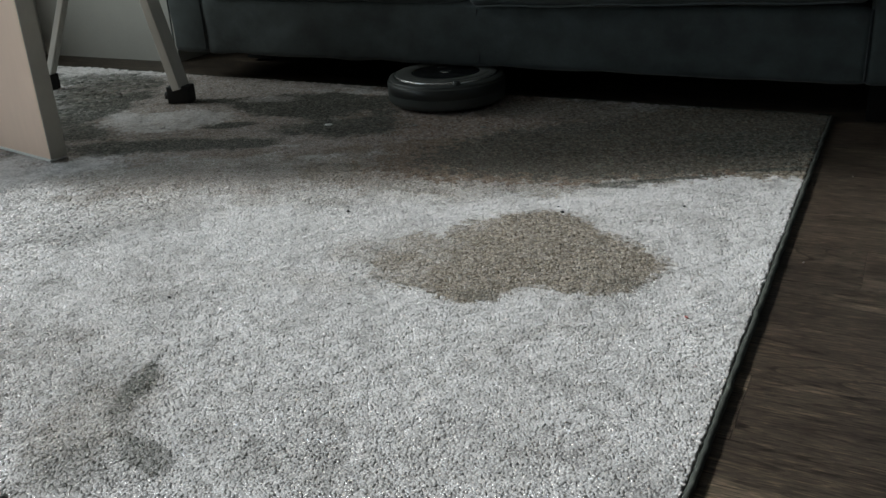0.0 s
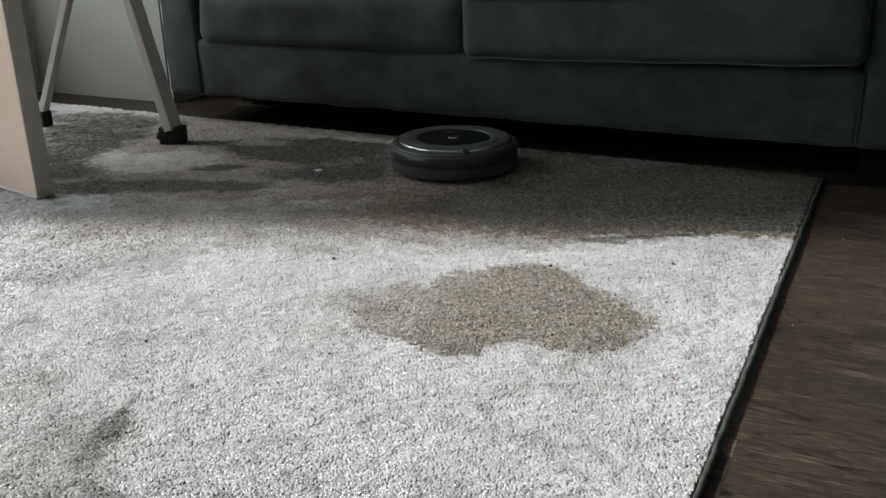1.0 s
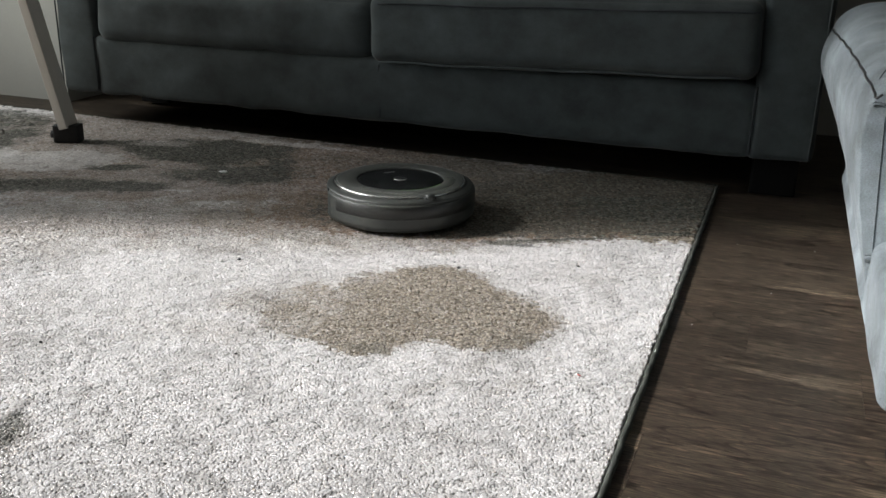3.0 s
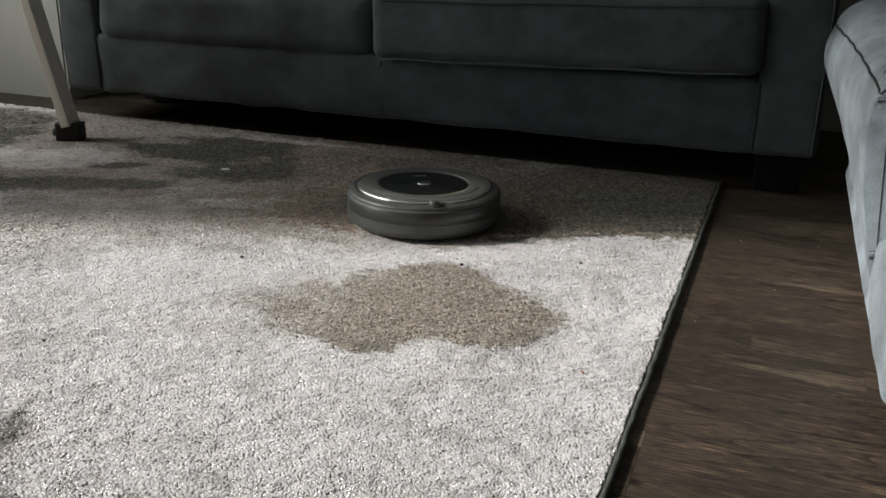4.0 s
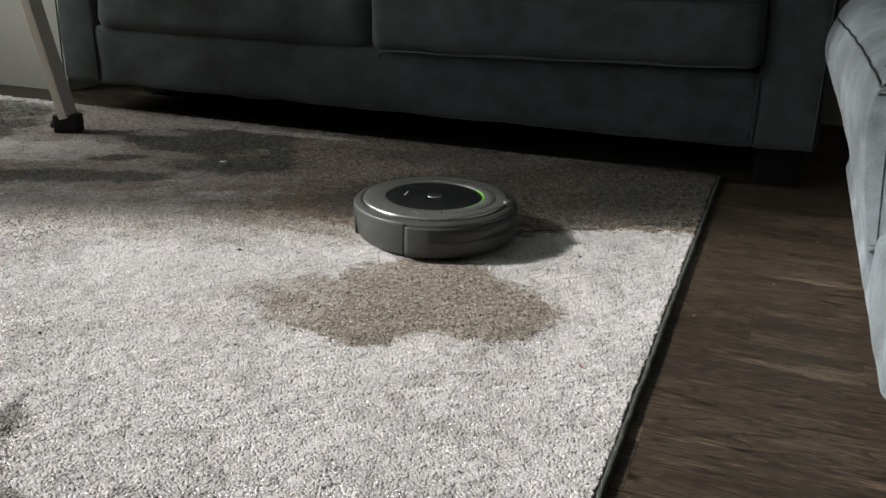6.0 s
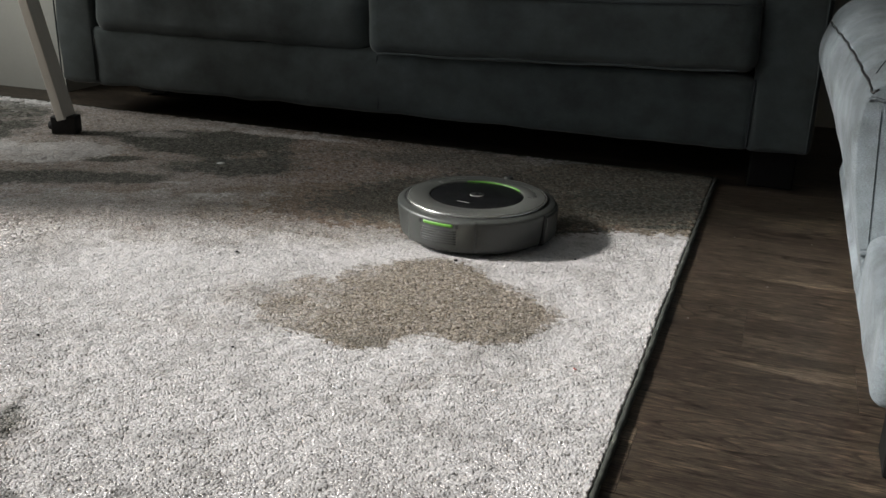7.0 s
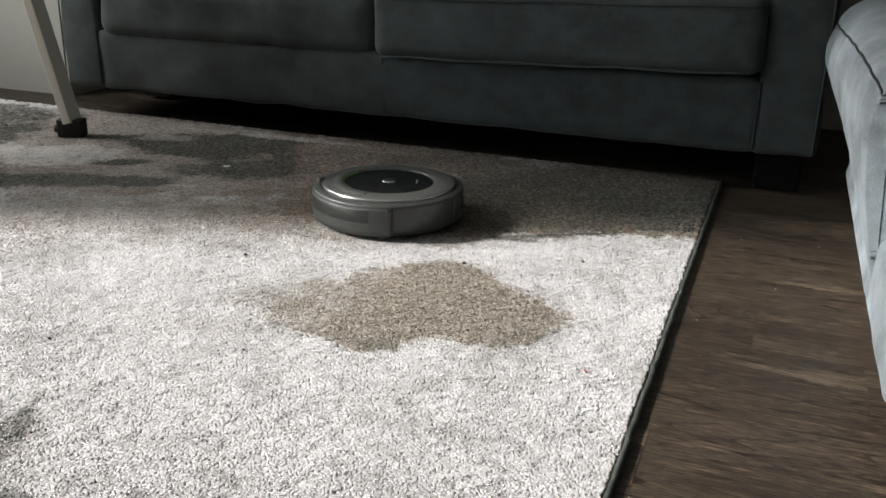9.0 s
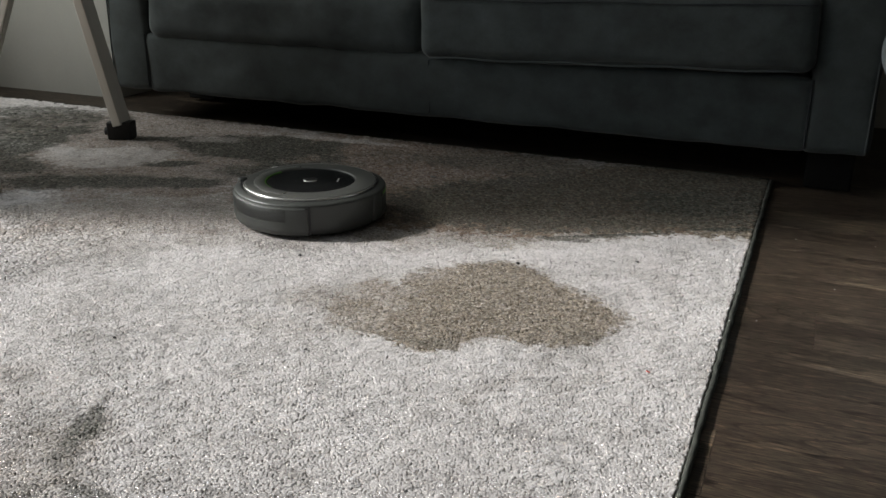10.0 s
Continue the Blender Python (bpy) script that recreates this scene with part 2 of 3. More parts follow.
def softbox(x0, x1, y0, y1, z0, z1, r, puff=(0, 0, 0), n=26, rough=0.003, seed=0):
    """An upholstered block: rounded edges, swollen faces and an uneven skin."""
    bm = bmesh.new()
    bmesh.ops.create_cube(bm, size=1)
    bmesh.ops.subdivide_edges(bm, edges=bm.edges, cuts=n, use_grid_fill=True)
    half = Vector(((x1 - x0) / 2, (y1 - y0) / 2, (z1 - z0) / 2))
    mid = Vector(((x0 + x1) / 2, (y0 + y1) / 2, (z0 + z1) / 2))
    for v in bm.verts:
        u = [math.sin(math.pi * c) for c in v.co]
        p = Vector([u[i] * half[i] for i in range(3)])
        q = Vector([max(-half[i] + r, min(half[i] - r, p[i])) for i in range(3)])
        d = p - q
        if d.length > 1e-6:
            p = q + d.normalized() * min(r, d.length * 1.0 if d.length < r else r)
        for i in range(3):
            a, b = (i + 1) % 3, (i + 2) % 3
            p[i] += math.copysign(1, u[i]) * puff[i] * (1 - u[a] ** 4) * (1 - u[b] ** 4) * abs(u[i]) ** 3
        w = p + mid
        p += (d.normalized() if d.length > 1e-6 else Vector()) * rough * noise.noise(w * 9 + Vector((seed, 0, 0))) * 2
        v.co = p + mid
    return bm


def lathe(profile, a0=0.0, a1=360.0, seg=72, bm=None, close=False):
    """Turn a profile of (radius, height) about z between two angles."""
    out = bm or bmesh.new()
    full = abs(a1 - a0) >= 360
    count = seg if full else seg + 1
    rings = []
    for i in range(count):
        a = radians(a0 + (a1 - a0) * i / seg)
        rings.append([out.verts.new((r * math.cos(a), r * math.sin(a), z)) for r, z in profile])
    k = len(profile)
    for i in range(seg):
        r0, r1 = rings[i], rings[(i + 1) % count]
        for j in range(k if close else k - 1):
            out.faces.new((r0[j], r1[j], r1[(j + 1) % k], r0[(j + 1) % k]))
    if close and not full:
        out.faces.new(rings[0])
        out.faces.new(rings[-1][::-1])
    if not full or close:
        return out
    bmesh.ops.remove_doubles(out, verts=out.verts, dist=1e-6)
    return out


def tube(points, radius, seg=8, bm=None):
    """A round cord along points."""
    out = bm or bmesh.new()
    pts = [Vector(p) for p in points]
    rings = []
    for i, p in enumerate(pts):
        t = (pts[min(i + 1, len(pts) - 1)] - pts[max(i - 1, 0)]).normalized()
        side = t.cross(Vector((0.31, 0.2, 0.93))).normalized()
        up = t.cross(side)
        rings.append([out.verts.new(p + radius * (math.cos(2 * math.pi * k / seg) * side + math.sin(2 * math.pi * k / seg) * up)) for k in range(seg)])
    for a, b in zip(rings, rings[1:]):
        for k in range(seg):
            out.faces.new((a[k], a[(k + 1) % seg], b[(k + 1) % seg], b[k]))
    out.faces.new(rings[0][::-1])
    out.faces.new(rings[-1])
    return out


# ---- the room ----
EAST, SOUTH, NORTH, CEILING = 4.2, -4.2, 3.3, 2.95


def room():
    t = 0.2
    tagged(part("wall_north", box(WEST - t, EAST + t, NORTH, NORTH + t, -0.1, CEILING), M_WALL, None, smooth=False), "plain matt wall behind the sofa", "wall", kind="structure")
    tagged(part("wall_pier", box(WEST, -1.70, 2.60, NORTH, -0.1, CEILING), M_WALL, None, smooth=False), "plain matt grey wall pier beside the sofa", "wall", kind="structure")
    tagged(part("wall_south", box(WEST - t, EAST + t, SOUTH - t, SOUTH, -0.1, CEILING), M_WALL, None, smooth=False), "plain matt painted wall", "wall", kind="structure")
    tagged(part("wall_east", box(EAST, EAST + t, SOUTH, NORTH, -0.1, CEILING), M_WALL, None, smooth=False), "plain matt painted side wall", "wall", kind="structure")
    bm = box(WEST - t, WEST, SOUTH, WIN_Y0, -0.1, CEILING)
    a0, a1, b0, b1 = FILL_WIN
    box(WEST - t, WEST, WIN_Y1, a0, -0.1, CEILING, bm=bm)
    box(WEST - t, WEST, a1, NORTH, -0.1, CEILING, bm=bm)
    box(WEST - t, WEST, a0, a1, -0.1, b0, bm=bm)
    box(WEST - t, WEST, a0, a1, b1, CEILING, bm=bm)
    # unseen window, added only to carry the fill lamp
    fill_win = thing("fill_window", pose(WEST - 0.15, 0, 0), "added unseen window with a drawn pale curtain, holds a fill lamp", "window", kind="structure")
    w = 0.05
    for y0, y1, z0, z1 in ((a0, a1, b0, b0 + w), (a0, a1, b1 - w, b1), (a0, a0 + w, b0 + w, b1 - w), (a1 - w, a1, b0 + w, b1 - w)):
        part("window_frame", box(-0.03, 0.03, y0, y1, z0, z1, 0.004), M_WHITE, fill_win, smooth=False)
    # added sheet that keeps the sun out of this opening
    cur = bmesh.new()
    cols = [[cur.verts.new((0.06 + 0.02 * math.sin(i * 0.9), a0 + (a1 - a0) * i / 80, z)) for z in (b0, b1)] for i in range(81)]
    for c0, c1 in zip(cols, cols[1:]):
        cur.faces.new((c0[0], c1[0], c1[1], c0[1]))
    part("curtain", cur, M_WHITE, fill_win)
    box(WEST - t, WEST, WIN_Y0, WIN_Y1, -0.1, WIN_Z0, bm=bm)
    box(WEST - t, WEST, WIN_Y0, WIN_Y1, WIN_Z1, CEILING, bm=bm)
    tagged(part("wall_west", bm, M_WALL, None, smooth=False), "plain matt wall with a window opening", "wall", kind="structure")
    tagged(part("ceiling", box(WEST - t, EAST + t, SOUTH - t, NORTH + t, CEILING, CEILING + 0.1), M_CEIL, None, smooth=False), "plain pale painted ceiling", "ceiling", kind="structure")
    win = thing("window_1", pose(WEST - 0.1, 0, 0), "tall white framed glazed balcony window", "window", kind="structure")
    w = 0.05
    for y0, y1, z0, z1 in ((WIN_Y0, WIN_Y1, WIN_Z0, WIN_Z0 + w), (WIN_Y0, WIN_Y1, WIN_Z1 - w, WIN_Z1), (WIN_Y0, WIN_Y0 + w, WIN_Z0 + w, WIN_Z1 - w), (WIN_Y1 - w, WIN_Y1, WIN_Z0 + w, WIN_Z1 - w)):
        part("window_frame", box(-0.03, 0.03, y0, y1, z0, z1, 0.004), M_WHITE, win, smooth=False)
    pane = part("pane", box(-0.004, 0.004, WIN_Y0 + w, WIN_Y1 - w, WIN_Z0 + w, WIN_Z1 - w), M_GLASS, win, smooth=False)
    pane.visible_shadow = False


room()


# ---- rug ----
RUG_X0, RUG_X1, RUG_Y0, RUG_Y1, RUG_TOP = -2.30, 0.75, -0.06, 2.385, 0.012


def value_noise(x, y, scale, seed):
    """Smooth noise in 0..1 on arrays of places."""
    rng = np.random.RandomState(seed)
    table = rng.rand(128, 128)
    u, v = x * scale + 40, y * scale + 40
    i, j = np.floor(u).astype(int), np.floor(v).astype(int)
    f, g = u - i, v - j
    f, g = f * f * (3 - 2 * f), g * g * (3 - 2 * g)
    t = lambda a, b: table[a % 128, b % 128]
    return (t(i, j) * (1 - f) + t(i + 1, j) * f) * (1 - g) + (t(i, j + 1) * (1 - f) + t(i + 1, j + 1) * f) * g


def fractal(x, y, scale, seed):
    return 0.55 * value_noise(x, y, scale, seed) + 0.3 * value_noise(x, y, scale * 2.3, seed + 1) + 0.15 * value_noise(x, y, scale * 5.1, seed + 2)


def blot(x, y, cx, cy, rx, ry, turn, edge=0.12, ragged=0.5, seed=3):
    """How much of a dye blot covers each place: an oval with a ragged rim."""
    a = radians(turn)
    u = ((x - cx) * math.cos(a) + (y - cy) * math.sin(a)) / rx
    v = (-(x - cx) * math.sin(a) + (y - cy) * math.cos(a)) / ry
    d = 1 - np.sqrt(u * u + v * v) + ragged * (fractal(x, y, 11, seed) - 0.5) + 0.16 * (value_noise(x, y, 130, seed + 9) - 0.5) + 0.16 * (value_noise(x, y, 55, seed + 5) - 0.5)
    return np.clip(d / edge, 0, 1)


# dye blots, those before the sofa also darkened for shade: centre, half sizes, turn, softness of the rim, raggedness,
# strength
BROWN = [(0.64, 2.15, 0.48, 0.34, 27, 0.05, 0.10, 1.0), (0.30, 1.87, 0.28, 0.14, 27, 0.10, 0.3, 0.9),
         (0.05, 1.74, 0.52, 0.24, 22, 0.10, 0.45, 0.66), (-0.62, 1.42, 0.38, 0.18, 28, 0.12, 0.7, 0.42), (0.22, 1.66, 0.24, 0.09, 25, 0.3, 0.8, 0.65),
         (-0.05, 0.53, 0.11, 0.16, 25, 0.45, 0.9, 0.42), (-0.26, 0.58, 0.22, 0.15, 20, 0.4, 0.9, 0.22),
         (0.08, 1.58, 0.40, 0.13, 24, 0.6, 0.9, 0.45), (-0.30, 1.50, 0.30, 0.09, 25, 0.6, 0.9, 0.34), (-0.56, 1.22, 0.18, 0.12, 20, 0.5, 0.9, 0.26), (-0.30, 1.37, 0.34, 0.07, 26, 0.5, 0.9, 0.34), (0.02, 1.02, 0.14, 0.06, 10, 0.9, 1.0, 0.30), (0.46, 0.98, 0.20, 0.022, 65, 0.9, 1.0, 0.22), (0.57, 1.02, 0.14, 0.020, 60, 0.9, 1.0, 0.20),
         (0.03, 1.14, 0.10, 0.08, 20, 0.6, 1.0, 0.45)]
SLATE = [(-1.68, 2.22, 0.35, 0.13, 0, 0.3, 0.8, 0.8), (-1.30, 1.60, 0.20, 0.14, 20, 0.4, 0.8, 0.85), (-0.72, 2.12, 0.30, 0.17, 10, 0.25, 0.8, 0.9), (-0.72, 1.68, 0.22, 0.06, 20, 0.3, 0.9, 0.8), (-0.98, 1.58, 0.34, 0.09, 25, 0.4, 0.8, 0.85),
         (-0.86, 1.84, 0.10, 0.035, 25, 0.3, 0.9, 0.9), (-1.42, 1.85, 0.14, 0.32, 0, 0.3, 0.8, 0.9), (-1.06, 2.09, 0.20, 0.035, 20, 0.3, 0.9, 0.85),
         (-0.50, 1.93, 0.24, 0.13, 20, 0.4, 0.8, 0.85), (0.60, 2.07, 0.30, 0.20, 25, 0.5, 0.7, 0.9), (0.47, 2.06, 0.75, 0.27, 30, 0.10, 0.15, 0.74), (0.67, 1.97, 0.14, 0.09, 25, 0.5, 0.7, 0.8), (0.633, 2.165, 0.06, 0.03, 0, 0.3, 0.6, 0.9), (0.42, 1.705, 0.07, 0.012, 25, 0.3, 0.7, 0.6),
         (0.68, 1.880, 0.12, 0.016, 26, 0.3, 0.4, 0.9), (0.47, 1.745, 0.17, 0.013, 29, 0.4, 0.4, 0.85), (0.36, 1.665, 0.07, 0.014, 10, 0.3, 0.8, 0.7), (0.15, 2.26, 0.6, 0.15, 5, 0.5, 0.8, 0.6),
         (-0.62, 1.03, 0.18, 0.12, 35, 0.8, 1.0, 0.34), (-0.045, 0.630, 0.030, 0.095, 24, 0.35, 0.9, 0.78), (-0.005, 0.545, 0.04, 0.075, 32, 0.5, 1.2, 0.55), (0.105, 0.480, 0.070, 0.028, -18, 0.4, 1.1, 0.70), (0.03, 0.42, 0.09, 0.08, 0, 0.6, 1.0, 0.48), (-0.12, 0.60, 0.08, 0.10, 20, 0.8, 1.0, 0.30), (-1.60, 1.95, 0.22, 0.26, 0, 0.3, 0.8, 0.8),
         (0.30, 1.06, 0.07, 0.03, 10, 0.6, 0.9, 0.42), (0.55, 1.19, 0.06, 0.04, 20, 0.7, 0.9, 0.40), (-0.30, 1.62, 0.12, 0.02, 20, 0.6, 0.9, 0.35)]
PALE = [(-1.07, 1.835, 0.20, 0.135, 30, 0.15, 0.6, 0.80), (-0.93, 2.13, 0.12, 0.05, 20, 0.4, 0.8, 0.5), (-0.55, 2.30, 0.35, 0.03, 4, 0.4, 0.8, 0.6), (-0.55, 1.715, 0.05, 0.018, 20, 0.5, 0.9, 0.5)]
# besides the pattern, these paint the rug darker behind the shadow edge
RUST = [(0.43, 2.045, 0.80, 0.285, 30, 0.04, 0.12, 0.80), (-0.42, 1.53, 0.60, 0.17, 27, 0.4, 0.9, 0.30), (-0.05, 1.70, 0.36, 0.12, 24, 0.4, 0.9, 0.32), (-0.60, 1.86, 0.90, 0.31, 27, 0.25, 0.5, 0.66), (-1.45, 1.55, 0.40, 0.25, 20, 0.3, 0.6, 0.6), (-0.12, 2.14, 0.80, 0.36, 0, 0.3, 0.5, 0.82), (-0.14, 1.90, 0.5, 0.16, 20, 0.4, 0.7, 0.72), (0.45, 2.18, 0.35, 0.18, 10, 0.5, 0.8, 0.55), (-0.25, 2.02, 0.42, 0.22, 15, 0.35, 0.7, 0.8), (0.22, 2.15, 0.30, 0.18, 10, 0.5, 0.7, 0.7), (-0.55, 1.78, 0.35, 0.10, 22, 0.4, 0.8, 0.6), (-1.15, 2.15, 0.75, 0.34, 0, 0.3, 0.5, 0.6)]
# the one brown blot with a crisp rim, as a rough outline
STAIN = [(0.30, 1.47), (0.20, 1.42), (0.155, 1.35), (0.15, 1.285), (0.085, 1.285), (0.05, 1.18), (0.10, 1.05), (0.20, 1.05), (0.31, 1.015), (0.36, 1.04),
         (0.40, 1.115), (0.475, 1.115), (0.56, 1.155), (0.615, 1.285), (0.54, 1.35), (0.44, 1.41), (0.36, 1.47)]


def stain(x, y):
    """How much of the crisp brown blot covers each place: its outline, frayed by noise, thinner to the west."""
    x = x + 0.010 + 0.050 * (fractal(x, y, 16, 211) - 0.5) + 0.030 * (value_noise(x, y, 120, 214) - 0.5)
    y = y + 0.050 * (fractal(x, y, 16, 217) - 0.5) + 0.030 * (value_noise(x, y, 120, 219) - 0.5)
    inside, near = np.zeros(x.shape, bool), np.full(x.shape, 9.0)
    for (ax, ay), (bx, by) in zip(STAIN, STAIN[1:] + STAIN[:1]):
        crosses = (ay > y) != (by > y)
        inside ^= crosses & (x < (bx - ax) * (y - ay) / (by - ay + 1e-9) + ax)
        f = np.clip(((x - ax) * (bx - ax) + (y - ay) * (by - ay)) / ((bx - ax) ** 2 + (by - ay) ** 2), 0, 1)
        near = np.minimum(near, np.hypot(x - ax - f * (bx - ax), y - ay - f * (by - ay)))
    depth = np.where(inside, near, -near)
    cover = np.clip(0.5 + depth / 0.022, 0, 1)
    thin = np.clip((x - 0.06) / 0.18, 0, 1)
    return cover * (0.93 - 0.58 * (1 - thin) * np.clip(0.4 + 2.2 * (fractal(x, y, 24, 231) - 0.4), 0, 1))


def dyed(x, y, blots, seed):
    out = np.zeros_like(x)
    for i, (cx, cy, rx, ry, turn, edge, ragged, strength) in enumerate(blots):
        out = np.maximum(out, strength * blot(x, y, cx, cy, rx, ry, turn, edge, ragged, seed + 7 * i))
    return out


def tufts(x0, x1, y0, y1, pitch, seed):
    """Leaning cut tufts on a shaken grid, drawn together in clumps: one closed island each."""
    rng = np.random.RandomState(seed)
    gx, gy = np.meshgrid(np.arange(x0 + pitch / 2, x1, pitch), np.arange(y0 + pitch / 2, y1, pitch))
    px = (gx + rng.uniform(-0.55, 0.55, gx.shape) * pitch).ravel()
    py = (gy + rng.uniform(-0.55, 0.55, gy.shape) * pitch).ravel()
    px, py = np.clip(px, x0, x1 + 0.006 * rng.rand(px.size)), np.clip(py, y0, y1)
    n = px.size

    def clumps(x, y):
        u, w = 0.93 * x + 0.37 * y, 0.93 * y - 0.37 * x     # the nap runs a little askew of the edge
        return 0.55 * value_noise(u * 0.62, w * 1.25, 70, 61) + 0.45 * value_noise(u * 0.6, w * 1.2, 135, 71)
    clump = clumps(px, py)
    e = 0.002
    draw_x, draw_y = clumps(px + e, py) - clumps(px - e, py), clumps(px, py + e) - clumps(px, py - e)
    lay = 3.7 + 1.6 * (value_noise(px, py, 4.0, 51) - 0.5) + 2.4 * (value_noise(px, py, 21, 53) - 0.5)
    height = 0.0085 + 0.0042 * clump + 0.0012 * value_noise(px, py, 9, 81) + rng.uniform(-0.0004, 0.0004, n)
    lean = 0.55 * pitch * (0.4 + rng.rand(n))
    lx = lean * np.cos(lay) + rng.normal(0, 0.25 * pitch, n) + 1.0 * pitch * draw_x
    ly = lean * np.sin(lay) + rng.normal(0, 0.22 * pitch, n) + 1.0 * pitch * draw_y
    wide = pitch * rng.uniform(0.80, 1.20, n)
    spin = rng.uniform(0, math.pi, n)
    levels = [(0.0015, None, 0.0, 0.8), (None, 0.95, 0.75, 1.08)]
    k, rings = 3, len(levels)
    co = np.zeros((n, rings * k + 1, 3))
    for j, (flat, part_up, along, girth) in enumerate(levels):
        for i in range(k):
            a = spin + i * 2 * math.pi / k + 0.3 * j
            z = np.full(n, flat) if flat else height * part_up * rng.uniform(0.96, 1.02, n)
            co[:, j * k + i] = np.stack((px + along * lx + girth * wide * np.cos(a), py + along * ly + girth * wide * np.sin(a), z), -1)
    co[:, rings * k] = np.stack((px + 1.15 * lx, py + 1.15 * ly, height), -1)
    quads = [(j * k + i, j * k + (i + 1) % k, (j + 1) * k + (i + 1) % k, (j + 1) * k + i) for j in range(rings - 1) for i in range(k)]
    tris = [((rings - 1) * k + i, (rings - 1) * k + (i + 1) % k, rings * k) for i in range(k)]
    each = rings * k + 1
    base = (np.arange(n) * each)[:, None]
    loops = np.concatenate([base + np.array(f)[None] for f in quads + tris], 1).ravel()
    sizes = np.tile([4] * len(quads) + [3] * len(tris), n)
    starts = np.concatenate(([0], np.cumsum(sizes)[:-1]))
    me = bpy.data.meshes.new("pile")
    me.vertices.add(co.shape[0] * co.shape[1])
    me.vertices.foreach_set("co", co.ravel())
    me.loops.add(loops.size)
    me.loops.foreach_set("vertex_index", loops.astype(np.int32))
    me.polygons.add(sizes.size)
    me.polygons.foreach_set("loop_start", starts.astype(np.int32))
    me.update(calc_edges=True)
    me.polygons.foreach_set("use_smooth", np.ones(sizes.size, bool))
    bare = dyed(px, py, PALE, 800)
    for name, blots, s in (("brown_dye", BROWN, 100), ("slate_dye_shade", SLATE, 300), ("rust_dye_shade", RUST, 500)):
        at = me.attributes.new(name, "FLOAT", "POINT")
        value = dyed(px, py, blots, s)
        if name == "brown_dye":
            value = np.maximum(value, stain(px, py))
        if name == "slate_dye_shade":
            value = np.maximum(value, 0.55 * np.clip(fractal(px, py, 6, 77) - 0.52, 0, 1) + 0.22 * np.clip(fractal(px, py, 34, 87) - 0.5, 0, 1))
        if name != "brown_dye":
            value = value * (1 - bare * (1.0 if name == "slate_dye_shade" else 0.8))
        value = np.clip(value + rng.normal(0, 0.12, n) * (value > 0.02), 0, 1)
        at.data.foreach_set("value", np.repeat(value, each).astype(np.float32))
    # patchy tone, plus the shade between pile clumps put into the colour
    dulling = 1.9 * np.clip(fractal(px * 0.8, py * 1.3, 40, 140) - 0.53, 0, 1) + 2.0 * np.clip(fractal(px, py, 13, 150) - 0.53, 0, 1) + 1.2 * np.clip(fractal(px, py, 4, 155) - 0.52, 0, 1) + 0.9 * np.clip(value_noise(px, py, 120, 160) - 0.72, 0, 1)
    dulling = dulling * (1 - 0.8 * blot(px, py, -0.18, 1.20, 0.24, 0.12, 25, 0.3, 0.8, 171))
    at = me.attributes.new("clump_shade_and_tone", "FLOAT", "POINT")
    at.data.foreach_set("value", np.repeat(np.clip(dulling, 0, 0.8), each).astype(np.float32))
    me.materials.append(M_PILE)
    return me


def area_rug():
    rug = thing("area_rug", pose(0, 0, 0), "cream cut-pile rug with brown and slate blots, dark bound edge", "rug")
    part("backing", box(RUG_X0, RUG_X1 + 0.004, RUG_Y0, RUG_Y1, 0.0005, 0.0035), M_BACK, rug, smooth=False)
    strips = ((-0.55, RUG_X1, 0.35, 1.30, 0.0032, 5), (-0.90, RUG_X1, 1.30, 1.80, 0.0036, 12), (-1.45, RUG_X1, 1.80, RUG_Y1, 0.0052, 6), (-1.45, -0.90, 1.30, 1.80, 0.0055, 14),
              (-1.45, -0.55, 0.35, 1.30, 0.0052, 8), (RUG_X0, -1.45, 0.35, RUG_Y1, 0.012, 9), (RUG_X0, RUG_X1, RUG_Y0, 0.35, 0.012, 7))
    for x0, x1, y0, y1, pitch, seed in strips:
        ob = new("pile", tufts(x0, x1, y0, y1, pitch, seed))
        ob.parent = rug
        tagged(ob, "short cream and brown wool pile", kind="stuff")
    rng = random.Random(4)
    pts = [(RUG_X1 + 0.0065 + rng.uniform(-0.0012, 0.0012), RUG_Y0 + (RUG_Y1 - RUG_Y0) * i / 160, 0.0058) for i in range(161)]
    bm = tube(pts, 0.0055, 8)
    part("binding", bm, M_BIND, rug, "dark cloth edge binding")
    pts = [(RUG_X0 + (RUG_X1 - RUG_X0) * i / 60, RUG_Y1 + 0.004, 0.0058) for i in range(61)]
    part("binding", tube(pts, 0.0055, 8), M_BIND, rug, "dark cloth edge binding")


area_rug()


# ---- sofa ----
SOFA_Y = 2.325


